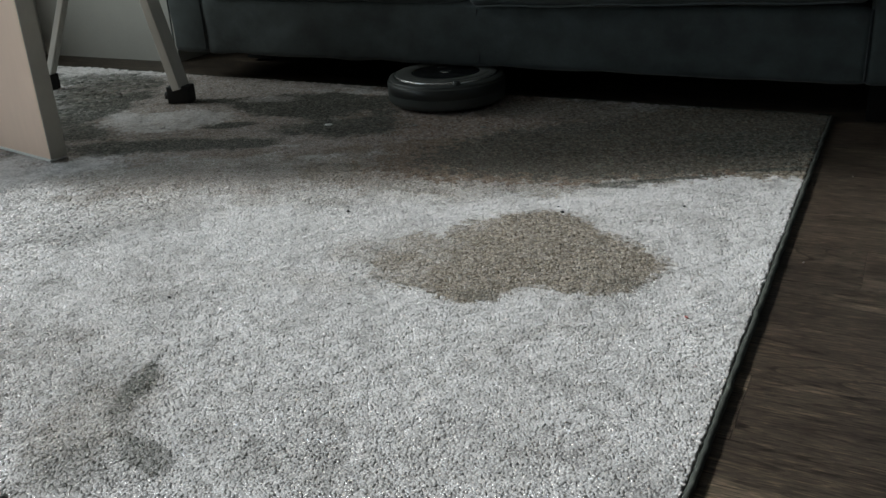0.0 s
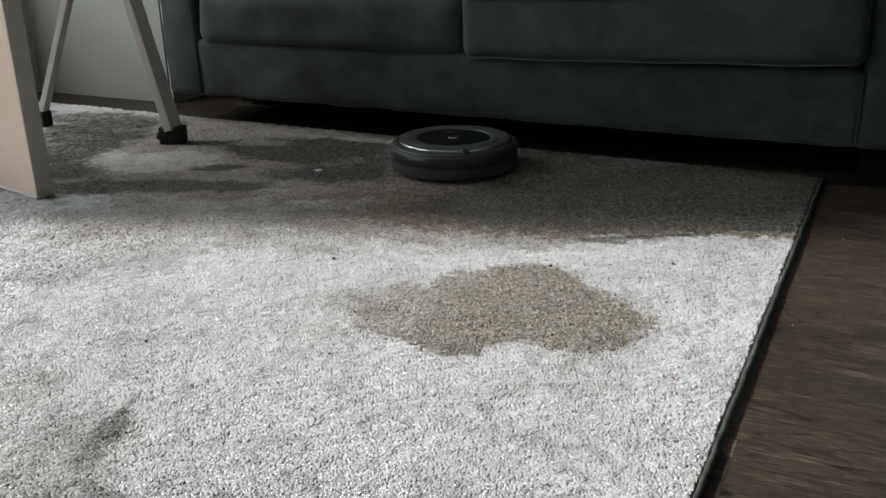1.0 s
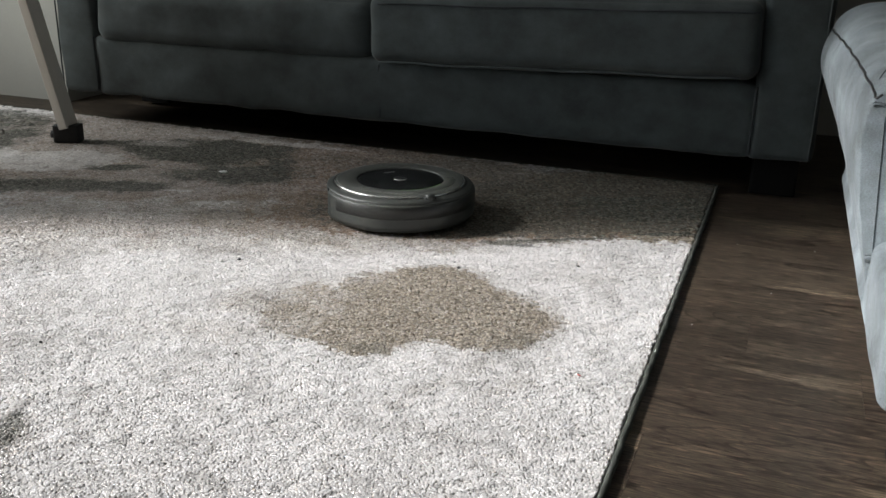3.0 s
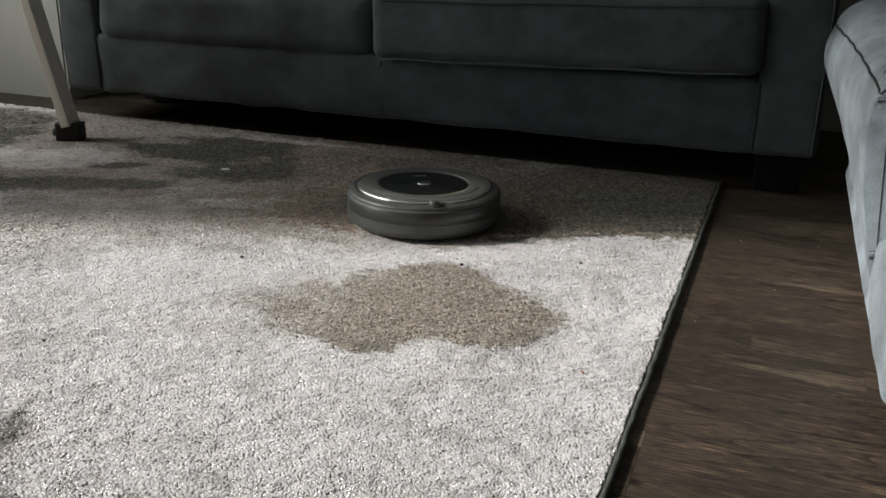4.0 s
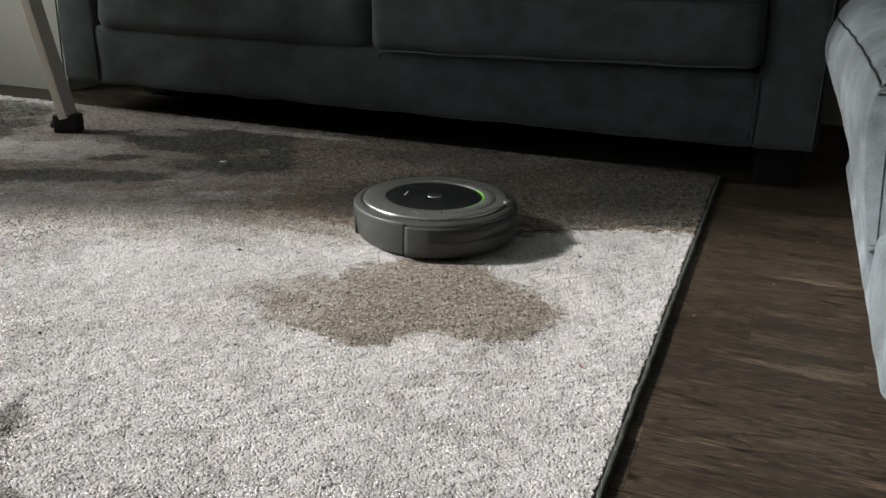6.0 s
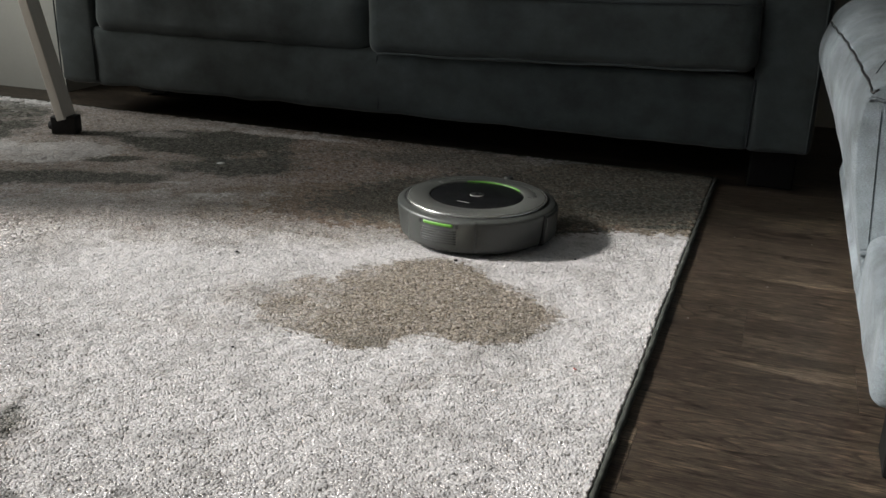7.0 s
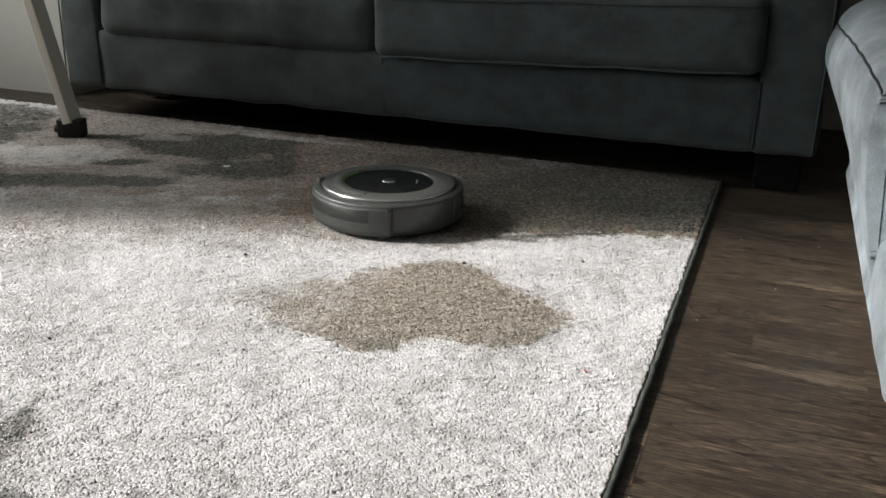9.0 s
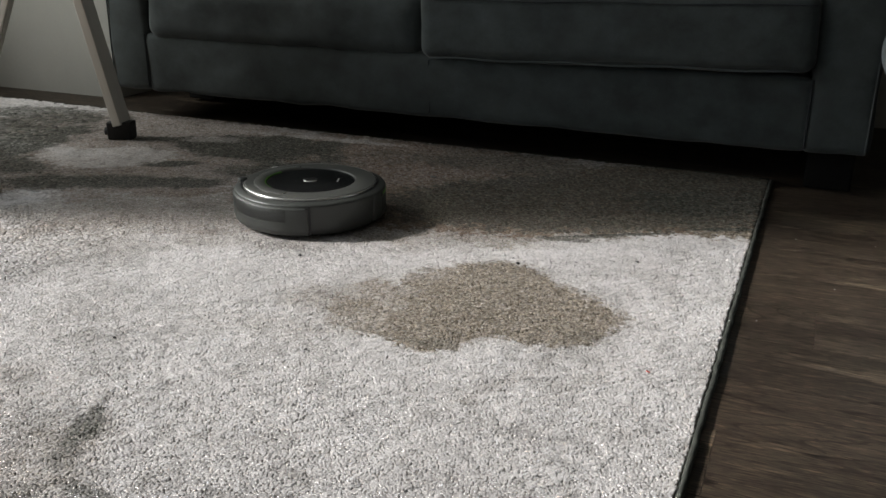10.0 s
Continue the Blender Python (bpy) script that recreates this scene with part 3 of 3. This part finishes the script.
def sofa():
    s = thing("sofa", pose(0, 0, 0), "grey-blue microfibre sofa with two seat cushions, darkened as shaded", "sofa")
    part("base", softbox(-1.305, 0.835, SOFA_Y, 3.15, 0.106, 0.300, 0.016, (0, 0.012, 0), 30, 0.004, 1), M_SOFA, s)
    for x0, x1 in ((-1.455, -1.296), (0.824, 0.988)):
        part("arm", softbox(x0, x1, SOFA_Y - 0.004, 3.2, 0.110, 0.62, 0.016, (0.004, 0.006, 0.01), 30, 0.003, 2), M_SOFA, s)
        for x, top in ((x0 + 0.004, 0.30 if x0 > 0 else 0.59), (x1 - 0.010, 0.59 if x0 > 0 else 0.30)):
            pts = [(x, SOFA_Y - 0.006, 0.12 + (top - 0.12) * i / 20) for i in range(21)]
            part("welt", tube(pts, 0.0028, 6), M_WELT if x0 * (x - (x0 + x1) / 2) < 0 else M_PIPE, s)
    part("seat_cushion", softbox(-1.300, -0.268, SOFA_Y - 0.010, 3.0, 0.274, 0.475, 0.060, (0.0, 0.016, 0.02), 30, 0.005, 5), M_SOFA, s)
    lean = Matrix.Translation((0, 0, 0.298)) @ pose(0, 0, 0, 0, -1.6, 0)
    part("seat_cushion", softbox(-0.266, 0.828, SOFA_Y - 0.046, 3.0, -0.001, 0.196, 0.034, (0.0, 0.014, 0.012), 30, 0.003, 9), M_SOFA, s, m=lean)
    pts = [(-0.235 + 1.05 * i / 40, SOFA_Y - 0.0475 - 0.0128 * (1 - abs(i / 20 - 1) ** 4), 0.462 + 0.0007 * i + 0.0015 * math.sin(i * 0.4)) for i in range(41)]
    part("welt", tube(pts, 0.003, 6), M_WELT, s)
    pts = [(-0.232 + 1.015 * i / 40, SOFA_Y - 0.048, 0.2955 + 0.0007 * i + 0.002 * math.sin(i * 0.5)) for i in range(41)]
    part("welt", tube(pts, 0.0028, 6), M_PIPE, s, "fabric piping")
    pts = [(-0.248 + 0.003 * math.sin(i * 0.5), SOFA_Y - 0.009, 0.122 + 0.16 * i / 12) for i in range(13)]
    part("seam", tube(pts, 0.002, 6), M_WELT, s)
    for x0, x1, seed in ((-1.28, -0.235, 31), (-0.225, 0.80, 37)):
        part("back_cushion", softbox(x0, x1, 2.84, 3.06, 0.49, 0.93, 0.07, (0.0, 0.02, 0.02), 22, 0.004, seed), M_SOFA, s)
    part("back", softbox(-1.29, 0.818, 2.98, 3.22, 0.30, 0.95, 0.07, (0, 0.02, 0.02), 20, 0.004, 3), M_SOFA, s)
    for x, y in ((-1.36, 2.72), (0.90, 2.42), (-1.36, 3.08), (0.90, 3.08)):
        part("leg", box(x - 0.060, x + 0.060, y - 0.04, y + 0.04, 0.0 if x > 0.8 else 0.012, 0.116, 0.006), M_LEG, s, smooth=False)


sofa()


def throw_pillow():
    p = thing("throw_pillow", pose(0.655, 2.745, 0.505, -16, 0, 4), "grey-blue pillow in the darkened sofa fabric, corded edge, leaning on the sofa back", "pillow")
    part("cover", softbox(-0.20, 0.20, -0.05, 0.05, 0.0, 0.36, 0.045, (0.0, 0.025, 0.0), 20, 0.004, 41), M_SOFA, p)
    rim = [(0.19, 0.01), (0.195, 0.18), (0.19, 0.35), (0.0, 0.356), (-0.19, 0.35), (-0.195, 0.18), (-0.19, 0.01), (0.0, 0.003), (0.19, 0.01)]
    part("cord", tube([(x * 1.03, -0.012, z) for x, z in rim], 0.004, 6), M_PIPE, p, "pale grey edge cord")


throw_pillow()


# ---- armchair ----
def loft(far, near, y_far, y_near, steps, wrinkle, seed):
    """A flared arm: an outline at the far end drawn over to the near one, the ends rounded, the cloth creased."""
    bm = bmesh.new()

    def smooth(outline, per=6):
        """Round off an outline between its corners."""
        out, last = [], len(outline) - 1
        for i in range(last):
            p, q, r, t = (outline[max(0, min(last, i + d))] for d in (-1, 0, 1, 2))
            for k in range(per):
                f = k / per
                out.append(tuple(0.5 * (2 * q[c] + (r[c] - p[c]) * f + (2 * p[c] - 5 * q[c] + 4 * r[c] - t[c]) * f * f + (3 * q[c] - p[c] - 3 * r[c] + t[c]) * f ** 3) for c in (0, 1)))
        return out + [outline[-1]]
    a, b = smooth(far), smooth(near)
    rings = []
    cx = sum(p[0] for p in b) / len(b)
    cz = sum(p[1] for p in b) / len(b)
    for i in range(steps + 1):
        f = i / steps
        y = y_far + (y_near - y_far) * f
        end = min(f, 1 - f) * abs(y_near - y_far)
        k = 1 - 0.10 * max(0, 1 - end / 0.03) ** 2
        ring = []
        for p, q in zip(a, b):
            x, z = p[0] + (q[0] - p[0]) * f, p[1] + (q[1] - p[1]) * f
            x, z = cx + (x - cx) * k, (cz + (z - cz) * k if z > cz else z)
            w = wrinkle * noise.noise(Vector((x * 6 + seed, y * 12 + z * 6, z * 5))) + 0.45 * wrinkle * abs(noise.noise(Vector((seed, y * 15 + z * 10, z * 8))))
            ring.append(bm.verts.new((x - w * min(1, max(0.15, (z - 0.2) / 0.15)), y, z)))
        rings.append(ring)
    n = len(a)
    for r0, r1 in zip(rings, rings[1:]):
        for j in range(n):
            bm.faces.new((r0[j], r1[j], r1[(j + 1) % n], r0[(j + 1) % n]))
    bm.faces.new(rings[0][::-1])
    bm.faces.new(rings[-1])
    return bm


def armchair():
    s = thing("armchair", pose(0, 0, 0), "grey-blue microfibre armchair, lightened as sunlit, with a flared stitched arm", "armchair")
    far = [(1.25, 0.12), (1.07, 0.12), (1.056, 0.164), (1.042, 0.231), (1.013, 0.295), (0.987, 0.345), (0.966, 0.392), (0.964, 0.434), (0.976, 0.472), (0.990, 0.505), (1.020, 0.530), (1.065, 0.542), (1.15, 0.545), (1.22, 0.53), (1.25, 0.49)]
    near = [(1.25, 0.12), (1.075, 0.12), (1.062, 0.160), (1.050, 0.204), (1.036, 0.258), (1.026, 0.302), (1.018, 0.364), (1.017, 0.410), (1.020, 0.442), (1.030, 0.462), (1.050, 0.478), (1.085, 0.488), (1.16, 0.49), (1.22, 0.475), (1.25, 0.44)]
    shell = loft(far, near, 2.13, 1.30, 110, 0.0032, 3)
    skin = BVHTree.FromBMesh(shell)
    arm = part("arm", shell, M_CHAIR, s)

    def laid(points, proud):
        """Lay a run of points onto the cloth."""
        out = []
        for p in points:
            spot, normal = skin.find_nearest(Vector(p))[:2]
            away = normal if normal.dot(Vector((-0.6, -0.5, 0.6))) > 0 else -normal
            out.append(spot + away * proud)
        return out
    rng = random.Random(12)
    pts = [(0.974 + 0.049 * i / 60 + 0.008 * math.sin(math.pi * i / 60) + rng.uniform(-0.0012, 0.0012), 2.10 - 0.79 * i / 60, 0.478 - 0.016 * i / 60 + 0.004 * math.sin(math.pi * i / 60) + 0.0016 * math.sin(i * 0.7) + rng.uniform(-0.0006, 0.0006)) for i in range(61)]
    pts += [(1.019, 1.303, 0.459), (1.026, 1.299, 0.4555), (1.036, 1.300, 0.460)]
    part("welt", tube(laid(pts, 0.0012), 0.0024, 6), M_BLACK, arm, "frayed dark seam cord")
    pts = [(1.034 + 0.10 * i / 14, 1.36 + 0.22 * i / 14 + 0.02 * math.sin(math.pi * i / 14), 0.474 + 0.022 * (i / 14) ** 0.6) for i in range(15)]
    # a thin dark cord draws the shade of this fold
    part("crease", tube(laid(pts, 0.0003), 0.0014, 6), M_WELT, arm)
    for z, thick in ((0.442, 0.0022), (0.200, 0.0045)):
        pts = [(1.022 + (0.03 if z < 0.3 else 0) + 0.18 * i / 24, 1.2965, z + 0.0015 * math.sin(i * 1.3) + rng.uniform(-0.0008, 0.0008)) for i in range(25)]
        pts = laid(pts, 0.0)
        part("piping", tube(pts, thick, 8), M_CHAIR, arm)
        # dark cord above the piping, painted in for the crease's shade
        part("welt", tube([(x, y + 0.001, w + thick * 1.3) for x, y, w in pts], 0.0013, 6), M_WELT, arm)
    pts = [(1.046 + 0.018 * i / 16, 1.2972, 0.425 - 0.22 * i / 16) for i in range(17)]
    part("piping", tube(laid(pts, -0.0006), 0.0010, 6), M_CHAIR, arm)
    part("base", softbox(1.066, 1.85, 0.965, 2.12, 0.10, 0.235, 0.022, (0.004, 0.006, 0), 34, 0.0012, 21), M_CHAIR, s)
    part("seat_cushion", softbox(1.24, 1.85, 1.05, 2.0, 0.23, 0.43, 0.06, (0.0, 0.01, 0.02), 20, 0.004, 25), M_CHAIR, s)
    for x, y in ((1.140, 1.015), (1.16, 2.05), (1.75, 1.03), (1.75, 2.05)):
        part("leg", box(x - 0.04, x + 0.04, y - 0.04, y + 0.04, 0.0, 0.108, 0.006), M_LEG, s, smooth=False)


armchair()


# ---- panel and folding stand ----
def door_panel():
    d = thing("door", pose(-1.085, 1.395, 0.013, 0, 0, 168.9), "open beige laminate door with a grey edge", "door")
    part("leaf", box(0.001, 0.80, -0.048, 0.0, 0.006, 2.0, 0.002, 1), M_BEIGE, d, smooth=False)
    part("edge_band", box(-0.002, 0.0008, -0.0475, -0.0005, 0.006, 2.0), M_EDGE, d, "dull grey edge band", smooth=False)
    part("bottom_rail", box(0.001, 0.80, -0.048, 0.002, 0.0, 0.006), M_WHITE, d, "white bottom strip", smooth=False)


door_panel()


def rail(p0, p1, wide, deep, face):
    """A box-section rail between two points, its wide side turned by face degrees."""
    a, b = Vector(p0), Vector(p1)
    d = (b - a)
    bm = box(-wide / 2, wide / 2, -deep / 2, deep / 2, 0, d.length, 0.003)
    box(-wide / 2 + 0.016, -wide / 2 + 0.020, -deep / 2 - 0.0015, -deep / 2 + 0.001, 0.0, d.length, bm=bm)
    box(wide / 2 - 0.020, wide / 2 - 0.016, -deep / 2 - 0.0015, -deep / 2 + 0.001, 0.0, d.length, bm=bm)
    m = Matrix.Translation(a) @ d.to_track_quat("Z", "Y").to_matrix().to_4x4() @ pose(0, 0, 0, 0, 0, face)
    return bm, m


def folding_stand():
    s = thing("folding_stand", pose(0, 0, 0), "aluminium A-frame folding stand with black rubber feet", "folding stand")
    top = (-1.410, 2.045, 0.87)
    bm, m = rail((-1.183, 2.03, 0.055), top, 0.062, 0.03, 12)
    part("rail", bm, M_ALU, s, smooth=False, m=m)
    foot = part("foot", box(-0.039, 0.039, -0.026, 0.026, 0.0, 0.055, 0.005), M_RUBBER, s, "black rubber foot", m=pose(-1.187, 2.03, 0.012, 0, 0, 20))
    part("knob", lathe([(0.0, 0), (0.012, 0), (0.013, 0.004), (0.012, 0.014), (0.0, 0.014)], seg=20), M_RUBBER, foot, m=pose(-0.039, 0, 0.022, 0, -90, 0))
    bm, m = rail((-1.815, 2.06, 0.055), (-1.385, 2.06, 0.86), 0.034, 0.022, 10)
    part("rail", bm, M_ALU, s, smooth=False, m=m)
    part("foot", box(-0.025, 0.025, -0.02, 0.02, 0.0, 0.055, 0.005), M_RUBBER, s, "black rubber foot", m=pose(-1.818, 2.06, 0.012))
    part("hinge", box(-1.42, -1.33, 2.03, 2.08, 0.85, 0.92, 0.01), M_BLACK, s)


folding_stand()


# ---- crumbs and lint ----
def crumbs():
    def crumb(name, x, y, z, size, material, label, turn):
        bm = bmesh.new()
        bmesh.ops.create_icosphere(bm, subdivisions=2, radius=1)
        for q in bm.verts:
            k = 1 + 0.35 * noise.noise(q.co * 1.7 + Vector((x * 9, y * 9, 0)))
            q.co = Vector((q.co.x * size[0], q.co.y * size[1], q.co.z * size[2])) * k
        tagged(part(name, bm, material, None, m=pose(x, y, z, 0, 0, turn)), label, "crumb", group="litter on the floor")
    red = surface("red_fibre", (0.30, 0.07, 0.06), 0.8)
    crumb("paper_scrap", -0.548, 1.921, 0.0125, (0.013, 0.008, 0.003), M_WHITE, "small white paper scrap lying on the rug", 20)
    crumb("lint", -0.30, 1.985, 0.0120, (0.008, 0.005, 0.002), M_MARK, "pale bit of lint lying on the rug", 40)
    crumb("lint", -0.105, 2.02, 0.0120, (0.009, 0.004, 0.002), M_MARK, "pale bit of lint lying on the rug", 10)
    crumb("thread", 0.658, 1.098, 0.0125, (0.005, 0.0014, 0.0012), red, "short red thread lying on the rug", -35)
    for x, y, r in ((-0.119, 1.333, 0.0042), (0.318, 1.475, 0.0045), (0.545, 1.585, 0.003), (0.30, 1.50, 0.0028), (-0.20, 0.86, 0.003), (0.12, 0.95, 0.0026)):
        crumb("crumb", x, y, 0.0122, (r, r * 0.8, r * 0.6), M_BLACK, "tiny black crumb lying on the pale rug", 15)
    for x, y in ((0.845, 1.91), (1.012, 1.93), (0.93, 1.62), (0.80, 1.40)):
        crumb("dust_speck", x, y, 0.0010, (0.0018, 0.0014, 0.0010), M_MARK, "tiny white speck lying on the floorboards", 0)


crumbs()


# ---- robot vacuum ----
def robot_vacuum():
    v = thing("robot_vacuum", pose(0, 0, RUG_TOP), "round grey robot vacuum with a silver ring and black top", "robot vacuum")
    part("body", lathe([(0.0, 0.006), (0.146, 0.006), (0.158, 0.009), (0.1645, 0.015), (0.1672, 0.024), (0.1726, 0.070), (0.1727, 0.075), (0.1724, 0.0780), (0.1716, 0.0798), (0.1700, 0.0808),
                        (0.1610, 0.0840), (0.1592, 0.0845), (0.1575, 0.0846), (0.0, 0.0846)], seg=112), M_GREYP, v)
    part("bumper", lathe([(0.160, 0.008), (0.168, 0.010), (0.1745, 0.016), (0.1762, 0.022), (0.1766, 0.024), (0.1766, 0.0690), (0.1766, 0.0712), (0.1765, 0.0719), (0.1761, 0.0724), (0.1755, 0.0728), (0.1747, 0.0733), (0.1655, 0.0797), (0.1643, 0.0806), (0.1630, 0.0818), (0.1622, 0.0822), (0.1610, 0.0822), (0.1600, 0.080), (0.158, 0.010)], -96, 96, 72, close=True), M_GREYP, v, "grey front bumper")
    part("sensor_window", lathe([(0.1764, 0.0420), (0.1770, 0.0427), (0.1770, 0.0704), (0.1764, 0.0712)], -80, 80, 56), M_DARKP, v, "smoked dark sensor window")
    part("top_ring", lathe([(0.103, 0.085), (0.103, 0.0895), (0.1052, 0.0905), (0.147, 0.0900), (0.1505, 0.0890), (0.1505, 0.085)], seg=96, close=True), M_RING, v, "silver satin ring")
    part("lip", lathe([(0.1500, 0.085), (0.1502, 0.0893), (0.1522, 0.0890), (0.1536, 0.0874), (0.1536, 0.0850)], seg=96), M_LIP, v, "polished rim")
    part("gap", lathe([(0.1536, 0.0846), (0.1580, 0.0848)], seg=96), M_BLACK, v, "dark groove")
    part("top_disc", lathe([(0.0, 0.0895), (0.095, 0.0895), (0.101, 0.0885), (0.1028, 0.087)], seg=80), M_DISC, v, "gloss black disc")
    part("button", lathe([(0.0, 0.0915), (0.012, 0.0914), (0.0160, 0.0908), (0.0170, 0.0890)], seg=32), M_CHROME, v, "metal start button")
    part("button_mark", box(-0.010, 0.010, -0.0018, 0.0018, 0.0912, 0.0918), M_DISC, v, smooth=False, m=pose(0, 0, 0, 0, 0, 35))
    knob = part("sensor_knob", lathe([(0.0, 0.0945), (0.007, 0.0941), (0.0105, 0.0922), (0.0112, 0.087), (0.0112, 0.080)], seg=24), M_GREYP, v, m=pose(0.157, 0, 0))
    part("knob_base", box(-0.006, 0.006, -0.014, 0.014, 0.079, 0.0865, 0.003), M_DARKP, knob)
    for a in (70, -70):
        part("touch_mark", box(0.111, 0.128, -0.0011, 0.0011, 0.0903, 0.0910), M_LIP, v, smooth=False, m=pose(0, 0, 0, 0, 0, a))
    handle = part("handle", lathe([(0.1040, 0.0900), (0.1052, 0.0911), (0.1285, 0.0907), (0.1295, 0.0898)], -67, 67, 44), M_RING, v, "silver carry handle")
    part("handle_lining", lathe([(0.1018, 0.0880), (0.1022, 0.0905), (0.1040, 0.0908)], -40, 40, 30), M_GREEN, handle, "green inner lining")
    part("handle_line", lathe([(0.1293, 0.0898), (0.1299, 0.0909), (0.1306, 0.0898)], -67, 67, 44), M_LIP, handle)
    part("name_bar", box(-0.0655, -0.0620, -0.014, 0.014, 0.0893, 0.0898), M_MARK, v, "pale printed bar", smooth=False)
    part("dust_bin", lathe([(0.160, 0.012), (0.1712, 0.017), (0.1728, 0.023), (0.1731, 0.074), (0.1728, 0.0780), (0.1704, 0.0808), (0.160, 0.0838)], 152, 208, 28, close=True), M_GREYP, v, "grey rear dust bin")
    part("bin_latch", lathe([(0.1715, 0.0665), (0.1736, 0.0672), (0.1736, 0.0735), (0.1715, 0.0745)], 168.5, 191.5, 14, close=True), M_GREEN, v, "green bin latch")
    for a in (165.5, 194.5):
        part("latch_end", box(0.1715, 0.1739, -0.003, 0.003, 0.0660, 0.0748), M_BLACK, v, smooth=False, m=pose(0, 0, 0, 0, 0, a))
    for i in range(6):
        z = 0.0310 + 0.0054 * i
        part("vent_slat", lathe([(0.1715, z), (0.1735, z + 0.0003), (0.1736, z + 0.0021), (0.1715, z + 0.0024)], 166, 194, 12, close=True), M_BLACK, v)
    for a in (97.2, -97.2):
        part("seam", box(0.1600, 0.1746, -0.0024, 0.0024, 0.016, 0.0790), M_BLACK, v, smooth=False, m=pose(0, 0, 0, 0, 0, a))
    for y in (-0.11, 0.11):
        part("wheel", lathe([(0.0, -0.009), (0.026, -0.009), (0.030, -0.005), (0.030, 0.005), (0.026, 0.009), (0.0, 0.009)], seg=28), M_RUBBER, v, m=pose(0, y, 0.030, 90, 0, 0))
    part("caster", lathe([(0.0, 0.0), (0.010, 0.002), (0.014, 0.010), (0.012, 0.016)], seg=20), M_RUBBER, v, m=pose(0.13, 0, 0))
    v.scale = (1.02, 1.02, 1.02)
    return v


VACUUM = robot_vacuum()


# ---- floor ----
def floor():
    slab = part("floor", box(WEST - 0.2, EAST + 0.2, SOUTH - 0.2, NORTH + 0.2, -0.1, -0.004), M_GAP, None, smooth=False)
    tagged(slab, "dark brown wood plank floor with narrow joints", "floor", kind="structure")
    wide, long = 0.17, 1.22
    meshes = {}
    rng = random.Random(8)
    for r in range(-34, 14):
        y = 1.4025 + r * wide
        if y + wide / 2 > NORTH + 0.17 or y - wide / 2 < SOUTH - 0.17:
            continue
        shift = 0.90 + (0 if r == 0 else rng.uniform(0.15, 1.1))
        for k in range(-5, 5):
            x0, x1 = max(WEST - 0.1, shift + k * long), min(EAST + 0.1, shift + (k + 1) * long)
            tilt = rng.uniform(-0.03, 0.03)
            if x1 - x0 < 0.05:
                continue
            size = round(x1 - x0, 3)
            if size not in meshes:
                bm = box(-size / 2 + 0.0002, size / 2 - 0.0002, -wide / 2 + 0.0002, wide / 2 - 0.0002, -0.004, 0.0, 0.0003, 1)
                ob = part("plank", bm, M_WOOD, slab, smooth=False)
                meshes[size] = ob.data
            else:
                ob = new("plank", meshes[size])
                ob.parent = slab
            ob.matrix_basis = pose((x0 + x1) / 2, y, 0, tilt, 0, 0)


floor()


# ---- what moves ----
def motions():
    rows = [(0.0, -0.338, 2.258, 307), (0.5, -0.271, 2.188, 307), (1.0, -0.202, 2.082, 306), (1.5, -0.124, 1.973, 306), (2.0, -0.045, 1.864, 307),
            (2.5, 0.010, 1.782, 317), (2.7, 0.030, 1.768, 319), (3.4, 0.100, 1.735, 315), (3.8, 0.127, 1.722, 309), (4.0, 0.132, 1.714, 300),
            (4.2, 0.136, 1.697, 285), (4.5, 0.137, 1.667, 263), (4.7, 0.138, 1.645, 268), (5.0, 0.139, 1.613, 287), (5.2, 0.146, 1.598, 299), (5.5, 0.167, 1.580, 327),
            (5.7, 0.184, 1.575, 343), (6.2, 0.240, 1.585, 384), (6.8, 0.294, 1.630, 427), (7.0, 0.298, 1.648, 441), (7.2, 0.295, 1.669, 456), (7.5, 0.284, 1.700, 478),
            (7.7, 0.260, 1.712, 492), (8.0, 0.233, 1.728, 513), (8.3, 0.202, 1.729, 537), (8.5, 0.178, 1.724, 552), (8.7, 0.135, 1.710, 557),
            (9.0, 0.051, 1.680, 559), (9.5, -0.097, 1.615, 560), (10.0, -0.232, 1.565, 562)]
    walk(VACUUM, [(t, pose(x, y + 0.012, RUG_TOP - 0.002, 0, 0, a)) for t, x, y, a in rows])


motions()
